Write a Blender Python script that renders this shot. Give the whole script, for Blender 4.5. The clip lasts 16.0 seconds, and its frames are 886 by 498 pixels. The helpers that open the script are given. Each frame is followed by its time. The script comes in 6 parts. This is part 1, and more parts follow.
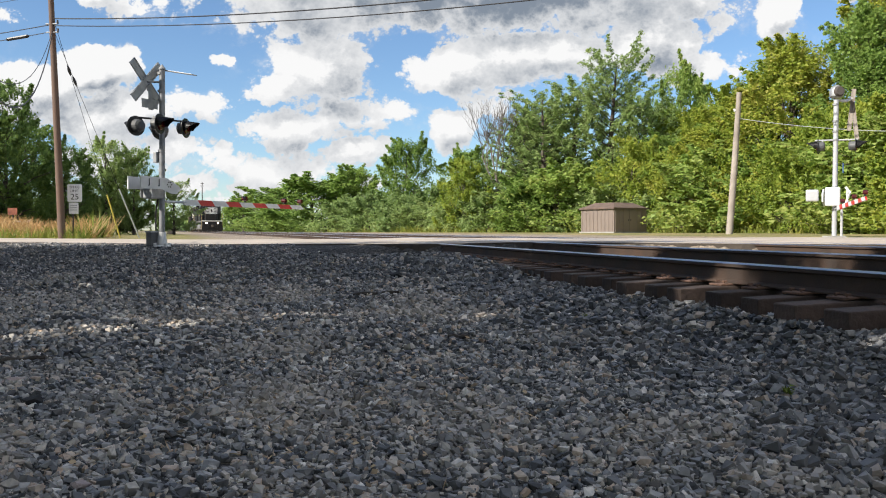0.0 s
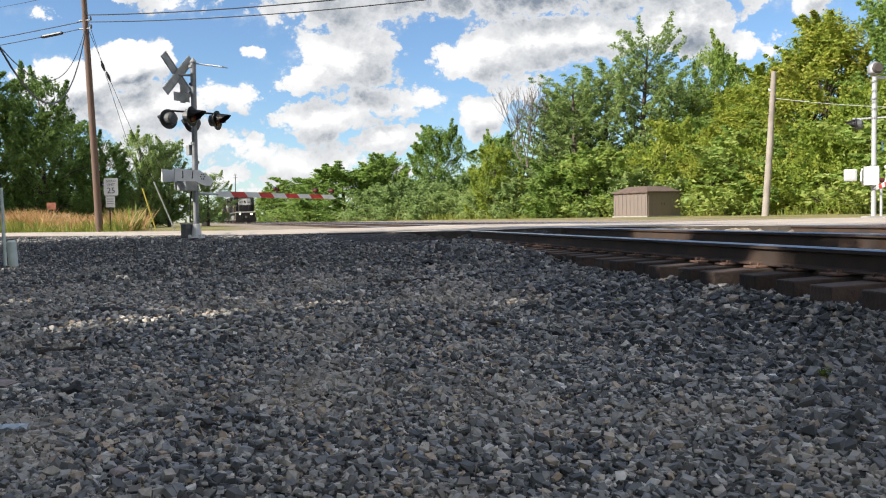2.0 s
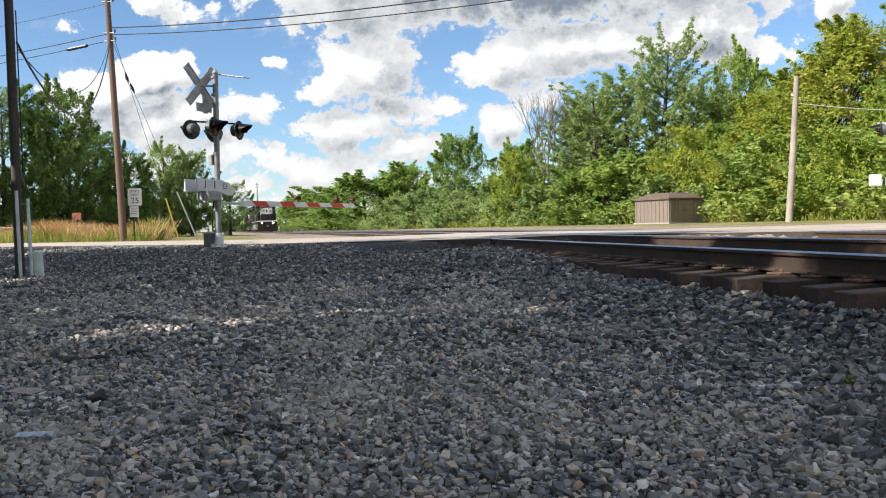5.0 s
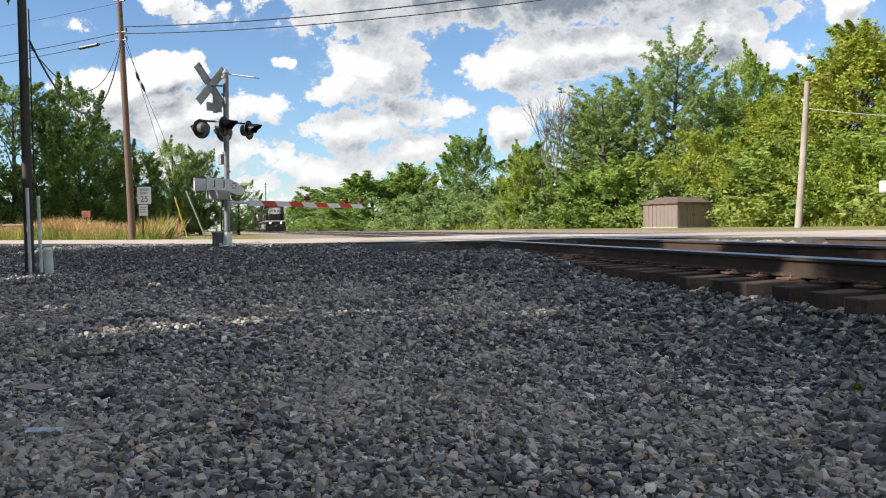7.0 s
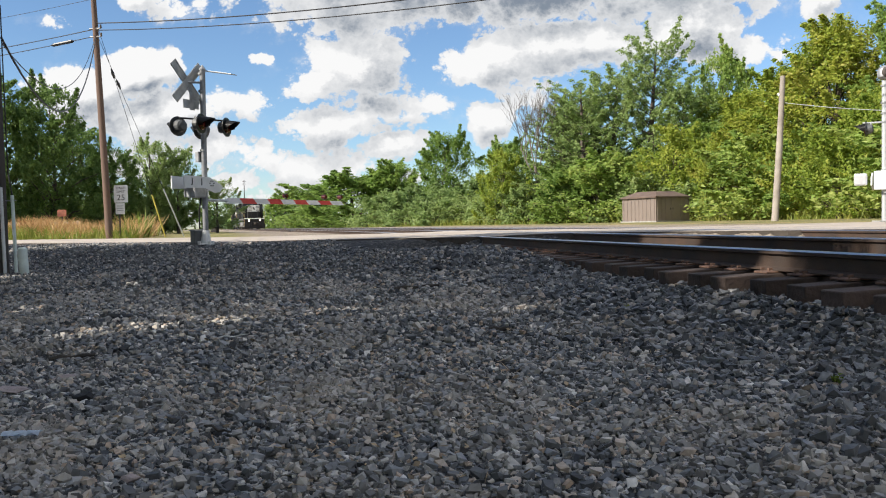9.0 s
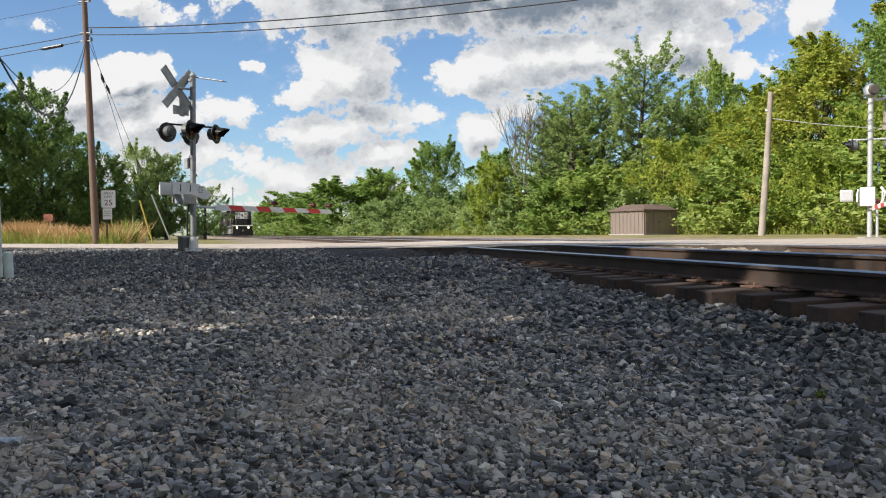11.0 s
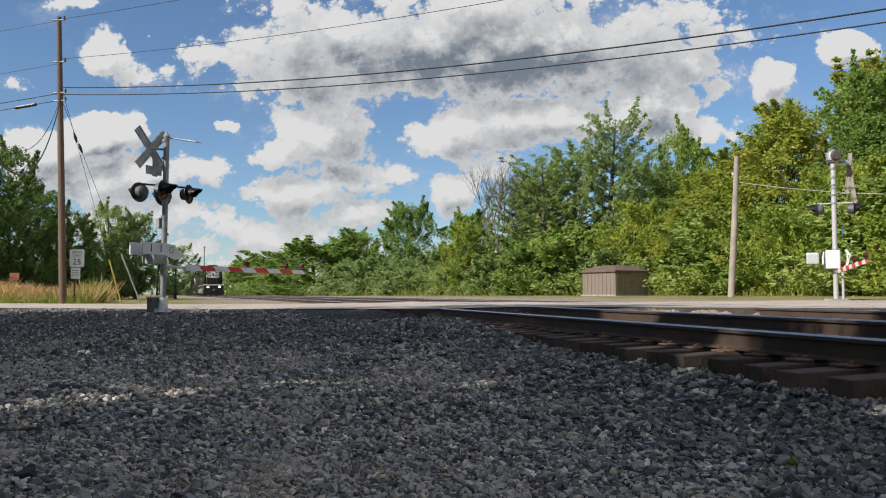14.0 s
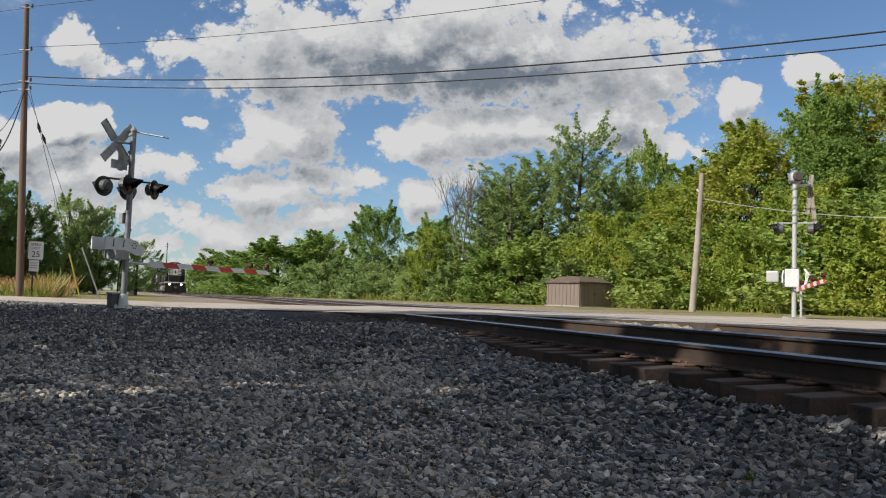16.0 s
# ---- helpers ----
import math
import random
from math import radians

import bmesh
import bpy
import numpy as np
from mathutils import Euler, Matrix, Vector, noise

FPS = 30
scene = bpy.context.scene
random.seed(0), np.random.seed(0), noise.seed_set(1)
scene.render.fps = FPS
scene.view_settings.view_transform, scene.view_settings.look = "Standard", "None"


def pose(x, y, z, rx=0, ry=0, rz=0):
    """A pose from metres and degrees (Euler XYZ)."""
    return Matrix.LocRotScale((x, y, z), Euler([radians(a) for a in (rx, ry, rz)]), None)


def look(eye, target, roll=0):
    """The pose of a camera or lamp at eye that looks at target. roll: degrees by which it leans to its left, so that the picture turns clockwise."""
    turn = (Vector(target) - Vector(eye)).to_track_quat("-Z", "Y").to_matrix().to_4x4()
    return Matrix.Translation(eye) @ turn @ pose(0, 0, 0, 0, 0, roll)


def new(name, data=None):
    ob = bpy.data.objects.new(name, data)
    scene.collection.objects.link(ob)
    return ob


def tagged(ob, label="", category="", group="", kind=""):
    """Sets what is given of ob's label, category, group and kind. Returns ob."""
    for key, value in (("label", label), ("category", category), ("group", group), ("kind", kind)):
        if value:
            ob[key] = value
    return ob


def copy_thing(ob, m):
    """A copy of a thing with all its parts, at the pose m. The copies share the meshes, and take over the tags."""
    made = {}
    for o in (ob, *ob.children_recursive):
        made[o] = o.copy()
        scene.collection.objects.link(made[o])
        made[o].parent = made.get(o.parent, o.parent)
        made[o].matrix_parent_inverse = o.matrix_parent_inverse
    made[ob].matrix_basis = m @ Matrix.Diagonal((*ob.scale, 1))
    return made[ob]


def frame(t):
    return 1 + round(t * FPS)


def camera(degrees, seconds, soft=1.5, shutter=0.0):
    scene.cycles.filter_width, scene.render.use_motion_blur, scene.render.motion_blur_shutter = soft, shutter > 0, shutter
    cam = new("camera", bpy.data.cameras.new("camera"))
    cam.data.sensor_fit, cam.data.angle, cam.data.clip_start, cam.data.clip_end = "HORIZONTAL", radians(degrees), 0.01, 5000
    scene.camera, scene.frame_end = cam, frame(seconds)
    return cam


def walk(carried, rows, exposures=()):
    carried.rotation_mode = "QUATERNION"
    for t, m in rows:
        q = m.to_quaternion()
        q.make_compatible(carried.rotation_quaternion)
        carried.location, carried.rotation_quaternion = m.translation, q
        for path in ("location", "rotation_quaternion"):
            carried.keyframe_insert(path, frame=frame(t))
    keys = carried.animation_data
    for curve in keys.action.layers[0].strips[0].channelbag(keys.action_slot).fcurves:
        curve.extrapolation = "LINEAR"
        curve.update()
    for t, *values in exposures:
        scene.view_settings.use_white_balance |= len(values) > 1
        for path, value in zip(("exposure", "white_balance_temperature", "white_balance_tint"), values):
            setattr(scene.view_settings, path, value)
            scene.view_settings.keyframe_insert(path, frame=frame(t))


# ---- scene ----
cam = camera(56.9, 16.0, soft=1.1)
walk(cam, [
    (0.0, pose(0.000, 0.000, 0.350, 88.682, 0.000, 0.000)),
    (0.5, pose(0.014, -0.004, 0.354, 88.833, 0.543, 0.052)),
    (1.0, pose(0.018, -0.012, 0.354, 88.671, 1.016, 0.467)),
    (1.5, pose(0.015, -0.012, 0.349, 88.141, 0.973, 1.371)),
    (2.0, pose(0.016, -0.002, 0.346, 87.813, 0.995, 2.218)),
    (2.5, pose(0.016, 0.000, 0.343, 87.643, 1.171, 2.843)),
    (3.0, pose(0.020, -0.005, 0.345, 87.699, 1.426, 3.379)),
    (3.5, pose(0.020, -0.002, 0.347, 87.939, 1.480, 3.633)),
    (4.0, pose(0.020, -0.004, 0.346, 88.120, 1.504, 3.701)),
    (6.5, pose(0.019, -0.017, 0.349, 88.598, 0.730, 3.843)),
    (7.0, pose(0.010, -0.016, 0.344, 88.532, 0.697, 4.198)),
    (7.5, pose(0.008, -0.011, 0.341, 87.977, 0.479, 4.165)),
    (8.0, pose(0.009, -0.011, 0.347, 88.026, 0.588, 3.856)),
    (8.5, pose(0.012, -0.003, 0.348, 88.249, 1.036, 3.330)),
    (9.0, pose(0.010, -0.001, 0.348, 88.228, 1.173, 2.800)),
    (11.5, pose(0.011, -0.005, 0.358, 89.511, 0.050, 1.714)),
    (12.0, pose(0.009, -0.004, 0.368, 90.444, -0.169, 1.111)),
    (12.5, pose(0.007, 0.008, 0.380, 91.709, -0.444, 0.333)),
    (13.0, pose(0.007, 0.003, 0.381, 92.399, -0.657, -0.040)),
    (13.5, pose(0.005, 0.004, 0.380, 92.704, -0.492, -0.107)),
    (14.0, pose(0.011, -0.007, 0.385, 93.092, 0.190, 0.107)),
    (14.5, pose(0.011, -0.016, 0.387, 93.628, 0.195, -0.329)),
    (15.0, pose(0.005, -0.008, 0.384, 93.546, -0.648, -1.208)),
    (15.5, pose(-0.003, -0.018, 0.387, 93.341, -1.310, -1.904)),
    (16.0, pose(-0.006, -0.016, 0.389, 93.533, -1.701, -2.376)),
], exposures=[(0.0, 0.72), (1.0, 0.74), (3.0, 0.84), (6.5, 0.82), (7.5, 0.74), (9.0, 0.72), (11.5, 0.58), (13.0, 0.38), (14.5, 0.3), (16.0, 0.22)])

# ---- world, sun ----
SUN_AZ, SUN_EL = radians(-120), radians(37)      # azimuth clockwise from +y
sun_dir = Vector((math.sin(SUN_AZ) * math.cos(SUN_EL), math.cos(SUN_AZ) * math.cos(SUN_EL), math.sin(SUN_EL)))
sun = new("sun", bpy.data.lights.new("sun", "SUN"))
sun.data.energy, sun.data.angle, sun.data.color = 5.0, radians(0.55), (1.0, 0.93, 0.82)
sun.matrix_world = look((0, 0, 60), Vector((0, 0, 60)) - sun_dir)

world = bpy.data.worlds.new("sky")
scene.world = world
world.use_nodes = True
wt = world.node_tree
wt.nodes.clear()


def wn(kind, **props):
    n = wt.nodes.new(kind)
    for k, v in props.items():
        if k == "operation":
            n.operation = v
        elif k == "ins":
            for i, val in v.items():
                n.inputs[i].default_value = val
    return n


def wl(a, b):
    wt.links.new(a, b)


def wmath(op, a, b=None, clamp=False):
    n = wt.nodes.new("ShaderNodeMath")
    n.operation, n.use_clamp = op, clamp
    for i, v in enumerate((a, b)):
        if v is None:
            continue
        if isinstance(v, (int, float)):
            n.inputs[i].default_value = v
        else:
            wl(v, n.inputs[i])
    return n.outputs[0]


sky = wt.nodes.new("ShaderNodeTexSky")
sky.sky_type, sky.sun_disc = "NISHITA", False
sky.sun_elevation, sky.sun_rotation = SUN_EL, SUN_AZ
sky.air_density, sky.dust_density, sky.ozone_density = 1.0, 0.2, 3.0
tc = wt.nodes.new("ShaderNodeTexCoord")
sep = wt.nodes.new("ShaderNodeSeparateXYZ")
wl(tc.outputs["Generated"], sep.inputs[0])
dx, dy, dz = sep.outputs
# tangent plane of the sky ahead: u to the right, v up
ahead = wmath("MAXIMUM", dy, 0.12)
u = wmath("DIVIDE", dx, ahead)
v = wmath("DIVIDE", dz, ahead)
uv = wt.nodes.new("ShaderNodeCombineXYZ")
wl(u, uv.inputs[0]), wl(v, uv.inputs[1])


def wnoise(scale, detail, rough, src, loc=(0, 0, 0), distort=0.0):
    m = wt.nodes.new("ShaderNodeMapping")
    m.inputs["Location"].default_value = loc
    m.inputs["Scale"].default_value = (scale, scale * 1.25, scale)
    wl(src, m.inputs[0])
    n = wt.nodes.new("ShaderNodeTexNoise")
    n.inputs["Scale"].default_value = 1.0
    n.inputs["Detail"].default_value, n.inputs["Roughness"].default_value = detail, rough
    n.inputs["Distortion"].default_value = distort
    wl(m.outputs[0], n.inputs["Vector"])
    return n


# billowing outline: the sky plane is pushed about by noise before the clouds are laid on it
def vmath(op, a, b):
    n = wt.nodes.new("ShaderNodeVectorMath")
    n.operation = op
    for i, val in enumerate((a, b)):
        if isinstance(val, tuple):
            n.inputs[i].default_value = val
        elif isinstance(val, float):
            n.inputs["Scale"].default_value = val
        else:
            wl(val, n.inputs[i])
    return n.outputs[0]


def wrange(src, lo, hi, a=0.0, b=1.0):
    r = wt.nodes.new("ShaderNodeMapRange")
    r.interpolation_type = "SMOOTHSTEP"
    for k, val in (("From Min", lo), ("From Max", hi), ("To Min", a), ("To Max", b)):
        r.inputs[k].default_value = val
    wl(src, r.inputs["Value"])
    return r.outputs[0]


def billows(src, scale):
    """Cauliflower heads: rounded cells on rounded cells."""
    m = wt.nodes.new("ShaderNodeMapping")
    m.inputs["Scale"].default_value = (scale, scale * 1.2, scale)
    wl(src, m.inputs[0])
    n = wt.nodes.new("ShaderNodeTexVoronoi")
    n.feature = "SMOOTH_F1"
    n.inputs["Scale"].default_value = 1.0
    n.inputs["Detail"].default_value, n.inputs["Roughness"].default_value, n.inputs["Lacunarity"].default_value = 4.0, 0.62, 2.2
    n.inputs["Smoothness"].default_value = 0.35
    wl(m.outputs[0], n.inputs["Vector"])
    return wmath("SUBTRACT", 0.86, n.outputs["Distance"])


def cloud_field(spots, src):
    total = None
    for cu, cv, ru, rv, amp in spots:
        m = wt.nodes.new("ShaderNodeMapping")
        m.vector_type = "TEXTURE"
        m.inputs["Location"].default_value = (cu, cv, 0)
        m.inputs["Scale"].default_value = (ru, rv, 1)
        wl(src, m.inputs[0])
        ln = wt.nodes.new("ShaderNodeVectorMath")
        ln.operation = "LENGTH"
        wl(m.outputs[0], ln.inputs[0])
        r = wrange(ln.outputs["Value"], 1.75, 0.1, 0.0, amp)
        total = r if total is None else wmath("MAXIMUM", total, r)
    return total


# clouds ahead: centre, half width, half height, weight
CLOUD = [
    (-0.120, 0.144, 0.083, 0.018, 0.85), (-0.182, 0.050, 0.131, 0.017, 0.70), (-0.314, 0.054, 0.104, 0.021, 0.60),
    (-0.148, 0.192, 0.073, 0.050, 1.00), (-0.193, 0.168, 0.048, 0.028, 0.90), (-0.182, 0.119, 0.083, 0.026, 0.80),
    (0.011, 0.195, 0.076, 0.029, 0.90), (0.122, 0.216, 0.124, 0.038, 1.00), (0.253, 0.233, 0.069, 0.041, 1.00),
    (0.046, 0.306, 0.359, 0.083, 1.00), (-0.265, 0.206, 0.014, 0.011, 0.90), (-0.421, 0.301, 0.035, 0.026, 0.90),
    (-0.383, 0.276, 0.029, 0.022, 0.80), (-0.417, 0.195, 0.066, 0.035, 1.00), (-0.493, 0.171, 0.076, 0.038, 1.00),
    (-0.397, 0.140, 0.090, 0.031, 0.90), (-0.307, 0.147, 0.055, 0.024, 0.80), (-0.210, 0.074, 0.117, 0.029, 0.65),
    (-0.100, 0.092, 0.041, 0.019, 0.90), (0.011, 0.126, 0.035, 0.033, 0.90), (-0.086, 0.137, 0.076, 0.031, 0.70),
    (-0.369, 0.095, 0.138, 0.035, 0.60), (0.405, 0.258, 0.031, 0.038, 1.00), (0.495, 0.299, 0.041, 0.031, 1.00),
    (0.080, 0.157, 0.090, 0.028, 0.60), (-0.252, 0.030, 0.207, 0.028, 0.45), (-0.514, 0.254, 0.041, 0.021, 0.50),
    (-0.452, 0.358, 0.048, 0.018, 0.60), (0.322, 0.195, 0.048, 0.028, 0.80),
]
GREY = [
    (-0.424, 0.168, 0.076, 0.012, 0.60), (-0.155, 0.140, 0.090, 0.012, 0.70), (-0.100, 0.206, 0.028, 0.041, 0.50),
    (-0.210, 0.054, 0.111, 0.011, 0.50), (-0.086, 0.078, 0.062, 0.010, 0.60), (0.025, 0.099, 0.055, 0.011, 0.50),
    (-0.100, 0.185, 0.048, 0.041, 0.75), (0.059, 0.285, 0.276, 0.059, 1.00), (-0.044, 0.261, 0.159, 0.028, 0.90),
    (-0.169, 0.147, 0.083, 0.014, 0.60), (0.122, 0.192, 0.117, 0.021, 0.50), (-0.182, 0.102, 0.090, 0.015, 0.55),
    (-0.314, 0.123, 0.097, 0.021, 0.60), (-0.473, 0.133, 0.097, 0.017, 0.45), (-0.058, 0.116, 0.083, 0.017, 0.50),
    (-0.238, 0.157, 0.041, 0.014, 0.40), (0.274, 0.206, 0.055, 0.017, 0.35),
]


def density(shift):
    """How thick the cloud is at the sky point moved by shift."""
    p = vmath("ADD", uv.outputs[0], (shift[0], shift[1], 0.0)) if shift else uv.outputs[0]
    big = vmath("SUBTRACT", wnoise(7.0, 7, 0.6, p).outputs["Color"], (0.5, 0.5, 0.5))
    pp = vmath("ADD", p, vmath("SCALE", big, 0.085))
    return cloud_field(CLOUD, pp), wmath("MULTIPLY", billows(vmath("ADD", p, vmath("SCALE", big, 0.03)), 17.0), 0.55), pp


body, puff, puv = density(None)
bank = wmath("ADD", body, wmath("MULTIPLY", puff, wrange(body, 0.02, 0.3)))
body_up, puff_up, _ = density((-0.01, 0.03))
grey = cloud_field(GREY, puv)
# the rest of the sky, out of view: scattered cumulus over the whole dome
up = wmath("ADD", wmath("ABSOLUTE", dz), 0.12)
dome = wt.nodes.new("ShaderNodeCombineXYZ")
wl(wmath("DIVIDE", dx, up), dome.inputs[0]), wl(wmath("DIVIDE", dy, up), dome.inputs[1])
far_n = wnoise(0.9, 6, 0.55, dome.outputs[0], (3.1, 1.7, 0))
scatter = wt.nodes.new("ShaderNodeMapRange")
scatter.interpolation_type = "SMOOTHSTEP"
for k, val in (("From Min", 0.44), ("From Max", 0.56), ("To Min", 0.0), ("To Max", 0.9)):
    scatter.inputs[k].default_value = val
wl(far_n.outputs["Fac"], scatter.inputs["Value"])
front = wt.nodes.new("ShaderNodeMapRange")
front.interpolation_type = "SMOOTHSTEP"
for k, val in (("From Min", 0.45), ("From Max", 0.7)):
    front.inputs[k].default_value = val
wl(dy, front.inputs["Value"])
sel = wt.nodes.new("ShaderNodeMix")
wl(front.outputs[0], sel.inputs["Factor"])
wl(scatter.outputs[0], sel.inputs["A"]), wl(bank, sel.inputs["B"])
# crisp heads, and thin veils that trail from them
wisp = wnoise(11.0, 8, 0.66, uv.outputs[0], (5, 2, 0))
veil = wrange(wmath("ADD", sel.outputs["Result"], wmath("MULTIPLY", wmath("SUBTRACT", wisp.outputs["Fac"], 0.5), 1.5)), 0.1, 0.75, 0.0, 0.6)
cover = wmath("MAXIMUM", wrange(sel.outputs["Result"], 0.19, 0.34), veil)
# sides towards the sun are white; what has thick cloud between it and the sun is grey
near_shade = wmath("MULTIPLY", wmath("SUBTRACT", puff_up, puff), 1.3)
deep_shade = wmath("MULTIPLY", wmath("SUBTRACT", body_up, body), 1.6)
mottle = wmath("MULTIPLY", wmath("SUBTRACT", wnoise(9.0, 7, 0.6, uv.outputs[0], (1.3, 8.2, 0)).outputs["Fac"], 0.5), 0.45)
shade = wmath("ADD", wmath("ADD", wmath("ADD", wmath("MULTIPLY", grey, 0.8), 0.27), mottle), wmath("ADD", near_shade, deep_shade), True)
shade = wmath("MULTIPLY", shade, wrange(sel.outputs["Result"], 0.3, 0.75, 0.35, 1.0), True)
ctone = wt.nodes.new("ShaderNodeMix")
ctone.data_type = "RGBA"
wl(shade, ctone.inputs["Factor"])
ctone.inputs["A"].default_value = (5.5, 5.5, 5.5, 1)
ctone.inputs["B"].default_value = (1.35, 1.62, 2.0, 1)
mixc = wt.nodes.new("ShaderNodeMix")
mixc.data_type = "RGBA"
wl(cover, mixc.inputs["Factor"])
deep = wt.nodes.new("ShaderNodeMix")
deep.data_type, deep.blend_type = "RGBA", "MULTIPLY"
deep.inputs["Factor"].default_value = 1.0
wl(sky.outputs[0], deep.inputs["A"])
deep.inputs["B"].default_value = (0.70, 0.78, 0.86, 1)
wl(deep.outputs["Result"], mixc.inputs["A"])
wl(ctone.outputs["Result"], mixc.inputs["B"])
bg = wt.nodes.new("ShaderNodeBackground")
bg.inputs["Strength"].default_value = 0.105
wl(mixc.outputs["Result"], bg.inputs["Color"])
wo = wt.nodes.new("ShaderNodeOutputWorld")
wl(bg.outputs[0], wo.inputs["Surface"])

# ---- materials ----
def mat(name, base, rough=0.7, metal=0.0, var=0.25, scale=6.0, bump=0.15, bump_scale=40.0, island=0.0, obj=0.0, tint=None, spec=0.5):
    """Two-scale procedural surface: broad stains towards tint, fine grain in the relief."""
    m = bpy.data.materials.new(name)
    m.use_nodes = True
    nt = m.node_tree
    b = nt.nodes["Principled BSDF"]
    b.inputs["Roughness"].default_value, b.inputs["Metallic"].default_value = rough, metal
    b.inputs["Specular IOR Level"].default_value = spec
    co = nt.nodes.new("ShaderNodeTexCoord")
    n1 = nt.nodes.new("ShaderNodeTexNoise")
    n1.inputs["Scale"].default_value, n1.inputs["Detail"].default_value = scale, 6
    nt.links.new(co.outputs["Object"], n1.inputs["Vector"])
    mix = nt.nodes.new("ShaderNodeMix")
    mix.data_type = "RGBA"
    t = tint or tuple(c * 0.5 for c in base)
    mix.inputs["A"].default_value, mix.inputs["B"].default_value = (*base, 1), (*t, 1)
    r = nt.nodes.new("ShaderNodeMapRange")
    for k, v in (("From Min", 0.38), ("From Max", 0.72), ("To Min", 0.0), ("To Max", min(1.0, var * 2.2))):
        r.inputs[k].default_value = v
    nt.links.new(n1.outputs["Fac"], r.inputs["Value"])
    nt.links.new(r.outputs[0], mix.inputs["Factor"])
    col = mix.outputs["Result"]
    if island or obj:
        geo = nt.nodes.new("ShaderNodeNewGeometry" if island else "ShaderNodeObjectInfo")
        src = geo.outputs["Random Per Island"] if island else geo.outputs["Random"]
        amount = island or obj
        hr = nt.nodes.new("ShaderNodeMapRange")
        hr.inputs["To Min"].default_value, hr.inputs["To Max"].default_value = 1 - amount, 1 + amount
        nt.links.new(src, hr.inputs["Value"])
        hs = nt.nodes.new("ShaderNodeHueSaturation")
        nt.links.new(hr.outputs[0], hs.inputs["Value"])
        nt.links.new(col, hs.inputs["Color"])
        col = hs.outputs["Color"]
    nt.links.new(col, b.inputs["Base Color"])
    if bump:
        n2 = nt.nodes.new("ShaderNodeTexNoise")
        n2.inputs["Scale"].default_value, n2.inputs["Detail"].default_value = bump_scale, 4
        nt.links.new(co.outputs["Object"], n2.inputs["Vector"])
        bp = nt.nodes.new("ShaderNodeBump")
        bp.inputs["Strength"].default_value, bp.inputs["Distance"].default_value = bump, 0.02
        nt.links.new(n2.outputs["Fac"], bp.inputs["Height"])
        nt.links.new(bp.outputs[0], b.inputs["Normal"])
    return m


def ramp(nt, src, stops):
    r = nt.nodes.new("ShaderNodeValToRGB")
    els = r.color_ramp.elements
    while len(els) < len(stops):
        els.new(0.5)
    for e, (p, c) in zip(els, stops):
        e.position, e.color = p, (*c, 1)
    nt.links.new(src, r.inputs[0])
    return r.outputs[0]


def leaf_mat(name, stops, trans=0.45):
    m = bpy.data.materials.new(name)
    m.use_nodes = True
    nt = m.node_tree
    b = nt.nodes["Principled BSDF"]
    b.inputs["Roughness"].default_value = 0.55
    b.inputs["Specular IOR Level"].default_value = 0.3
    g = nt.nodes.new("ShaderNodeNewGeometry")
    oi = nt.nodes.new("ShaderNodeObjectInfo")
    co = nt.nodes.new("ShaderNodeTexCoord")
    n = nt.nodes.new("ShaderNodeTexNoise")
    n.inputs["Scale"].default_value, n.inputs["Detail"].default_value = 0.5, 3
    nt.links.new(co.outputs["Object"], n.inputs["Vector"])
    a = nt.nodes.new("ShaderNodeMath")
    a.operation = "MULTIPLY_ADD"
    nt.links.new(g.outputs["Random Per Island"], a.inputs[0])
    a.inputs[1].default_value = 0.5
    nt.links.new(n.outputs["Fac"], a.inputs[2])
    a2 = nt.nodes.new("ShaderNodeMath")
    a2.operation = "MULTIPLY_ADD"
    nt.links.new(oi.outputs["Random"], a2.inputs[0])
    a2.inputs[1].default_value = 0.45
    nt.links.new(a.outputs[0], a2.inputs[2])
    s = nt.nodes.new("ShaderNodeMapRange")
    s.inputs["From Min"].default_value, s.inputs["From Max"].default_value = 0.4, 1.35
    nt.links.new(a2.outputs[0], s.inputs["Value"])
    col = ramp(nt, s.outputs[0], stops)
    nt.links.new(col, b.inputs["Base Color"])
    tr = nt.nodes.new("ShaderNodeBsdfTranslucent")
    nt.links.new(col, tr.inputs["Color"])
    mx = nt.nodes.new("ShaderNodeMixShader")
    mx.inputs[0].default_value = trans
    nt.links.new(b.outputs[0], mx.inputs[1]), nt.links.new(tr.outputs[0], mx.inputs[2])
    nt.links.new(mx.outputs[0], nt.nodes["Material Output"].inputs["Surface"])
    return m


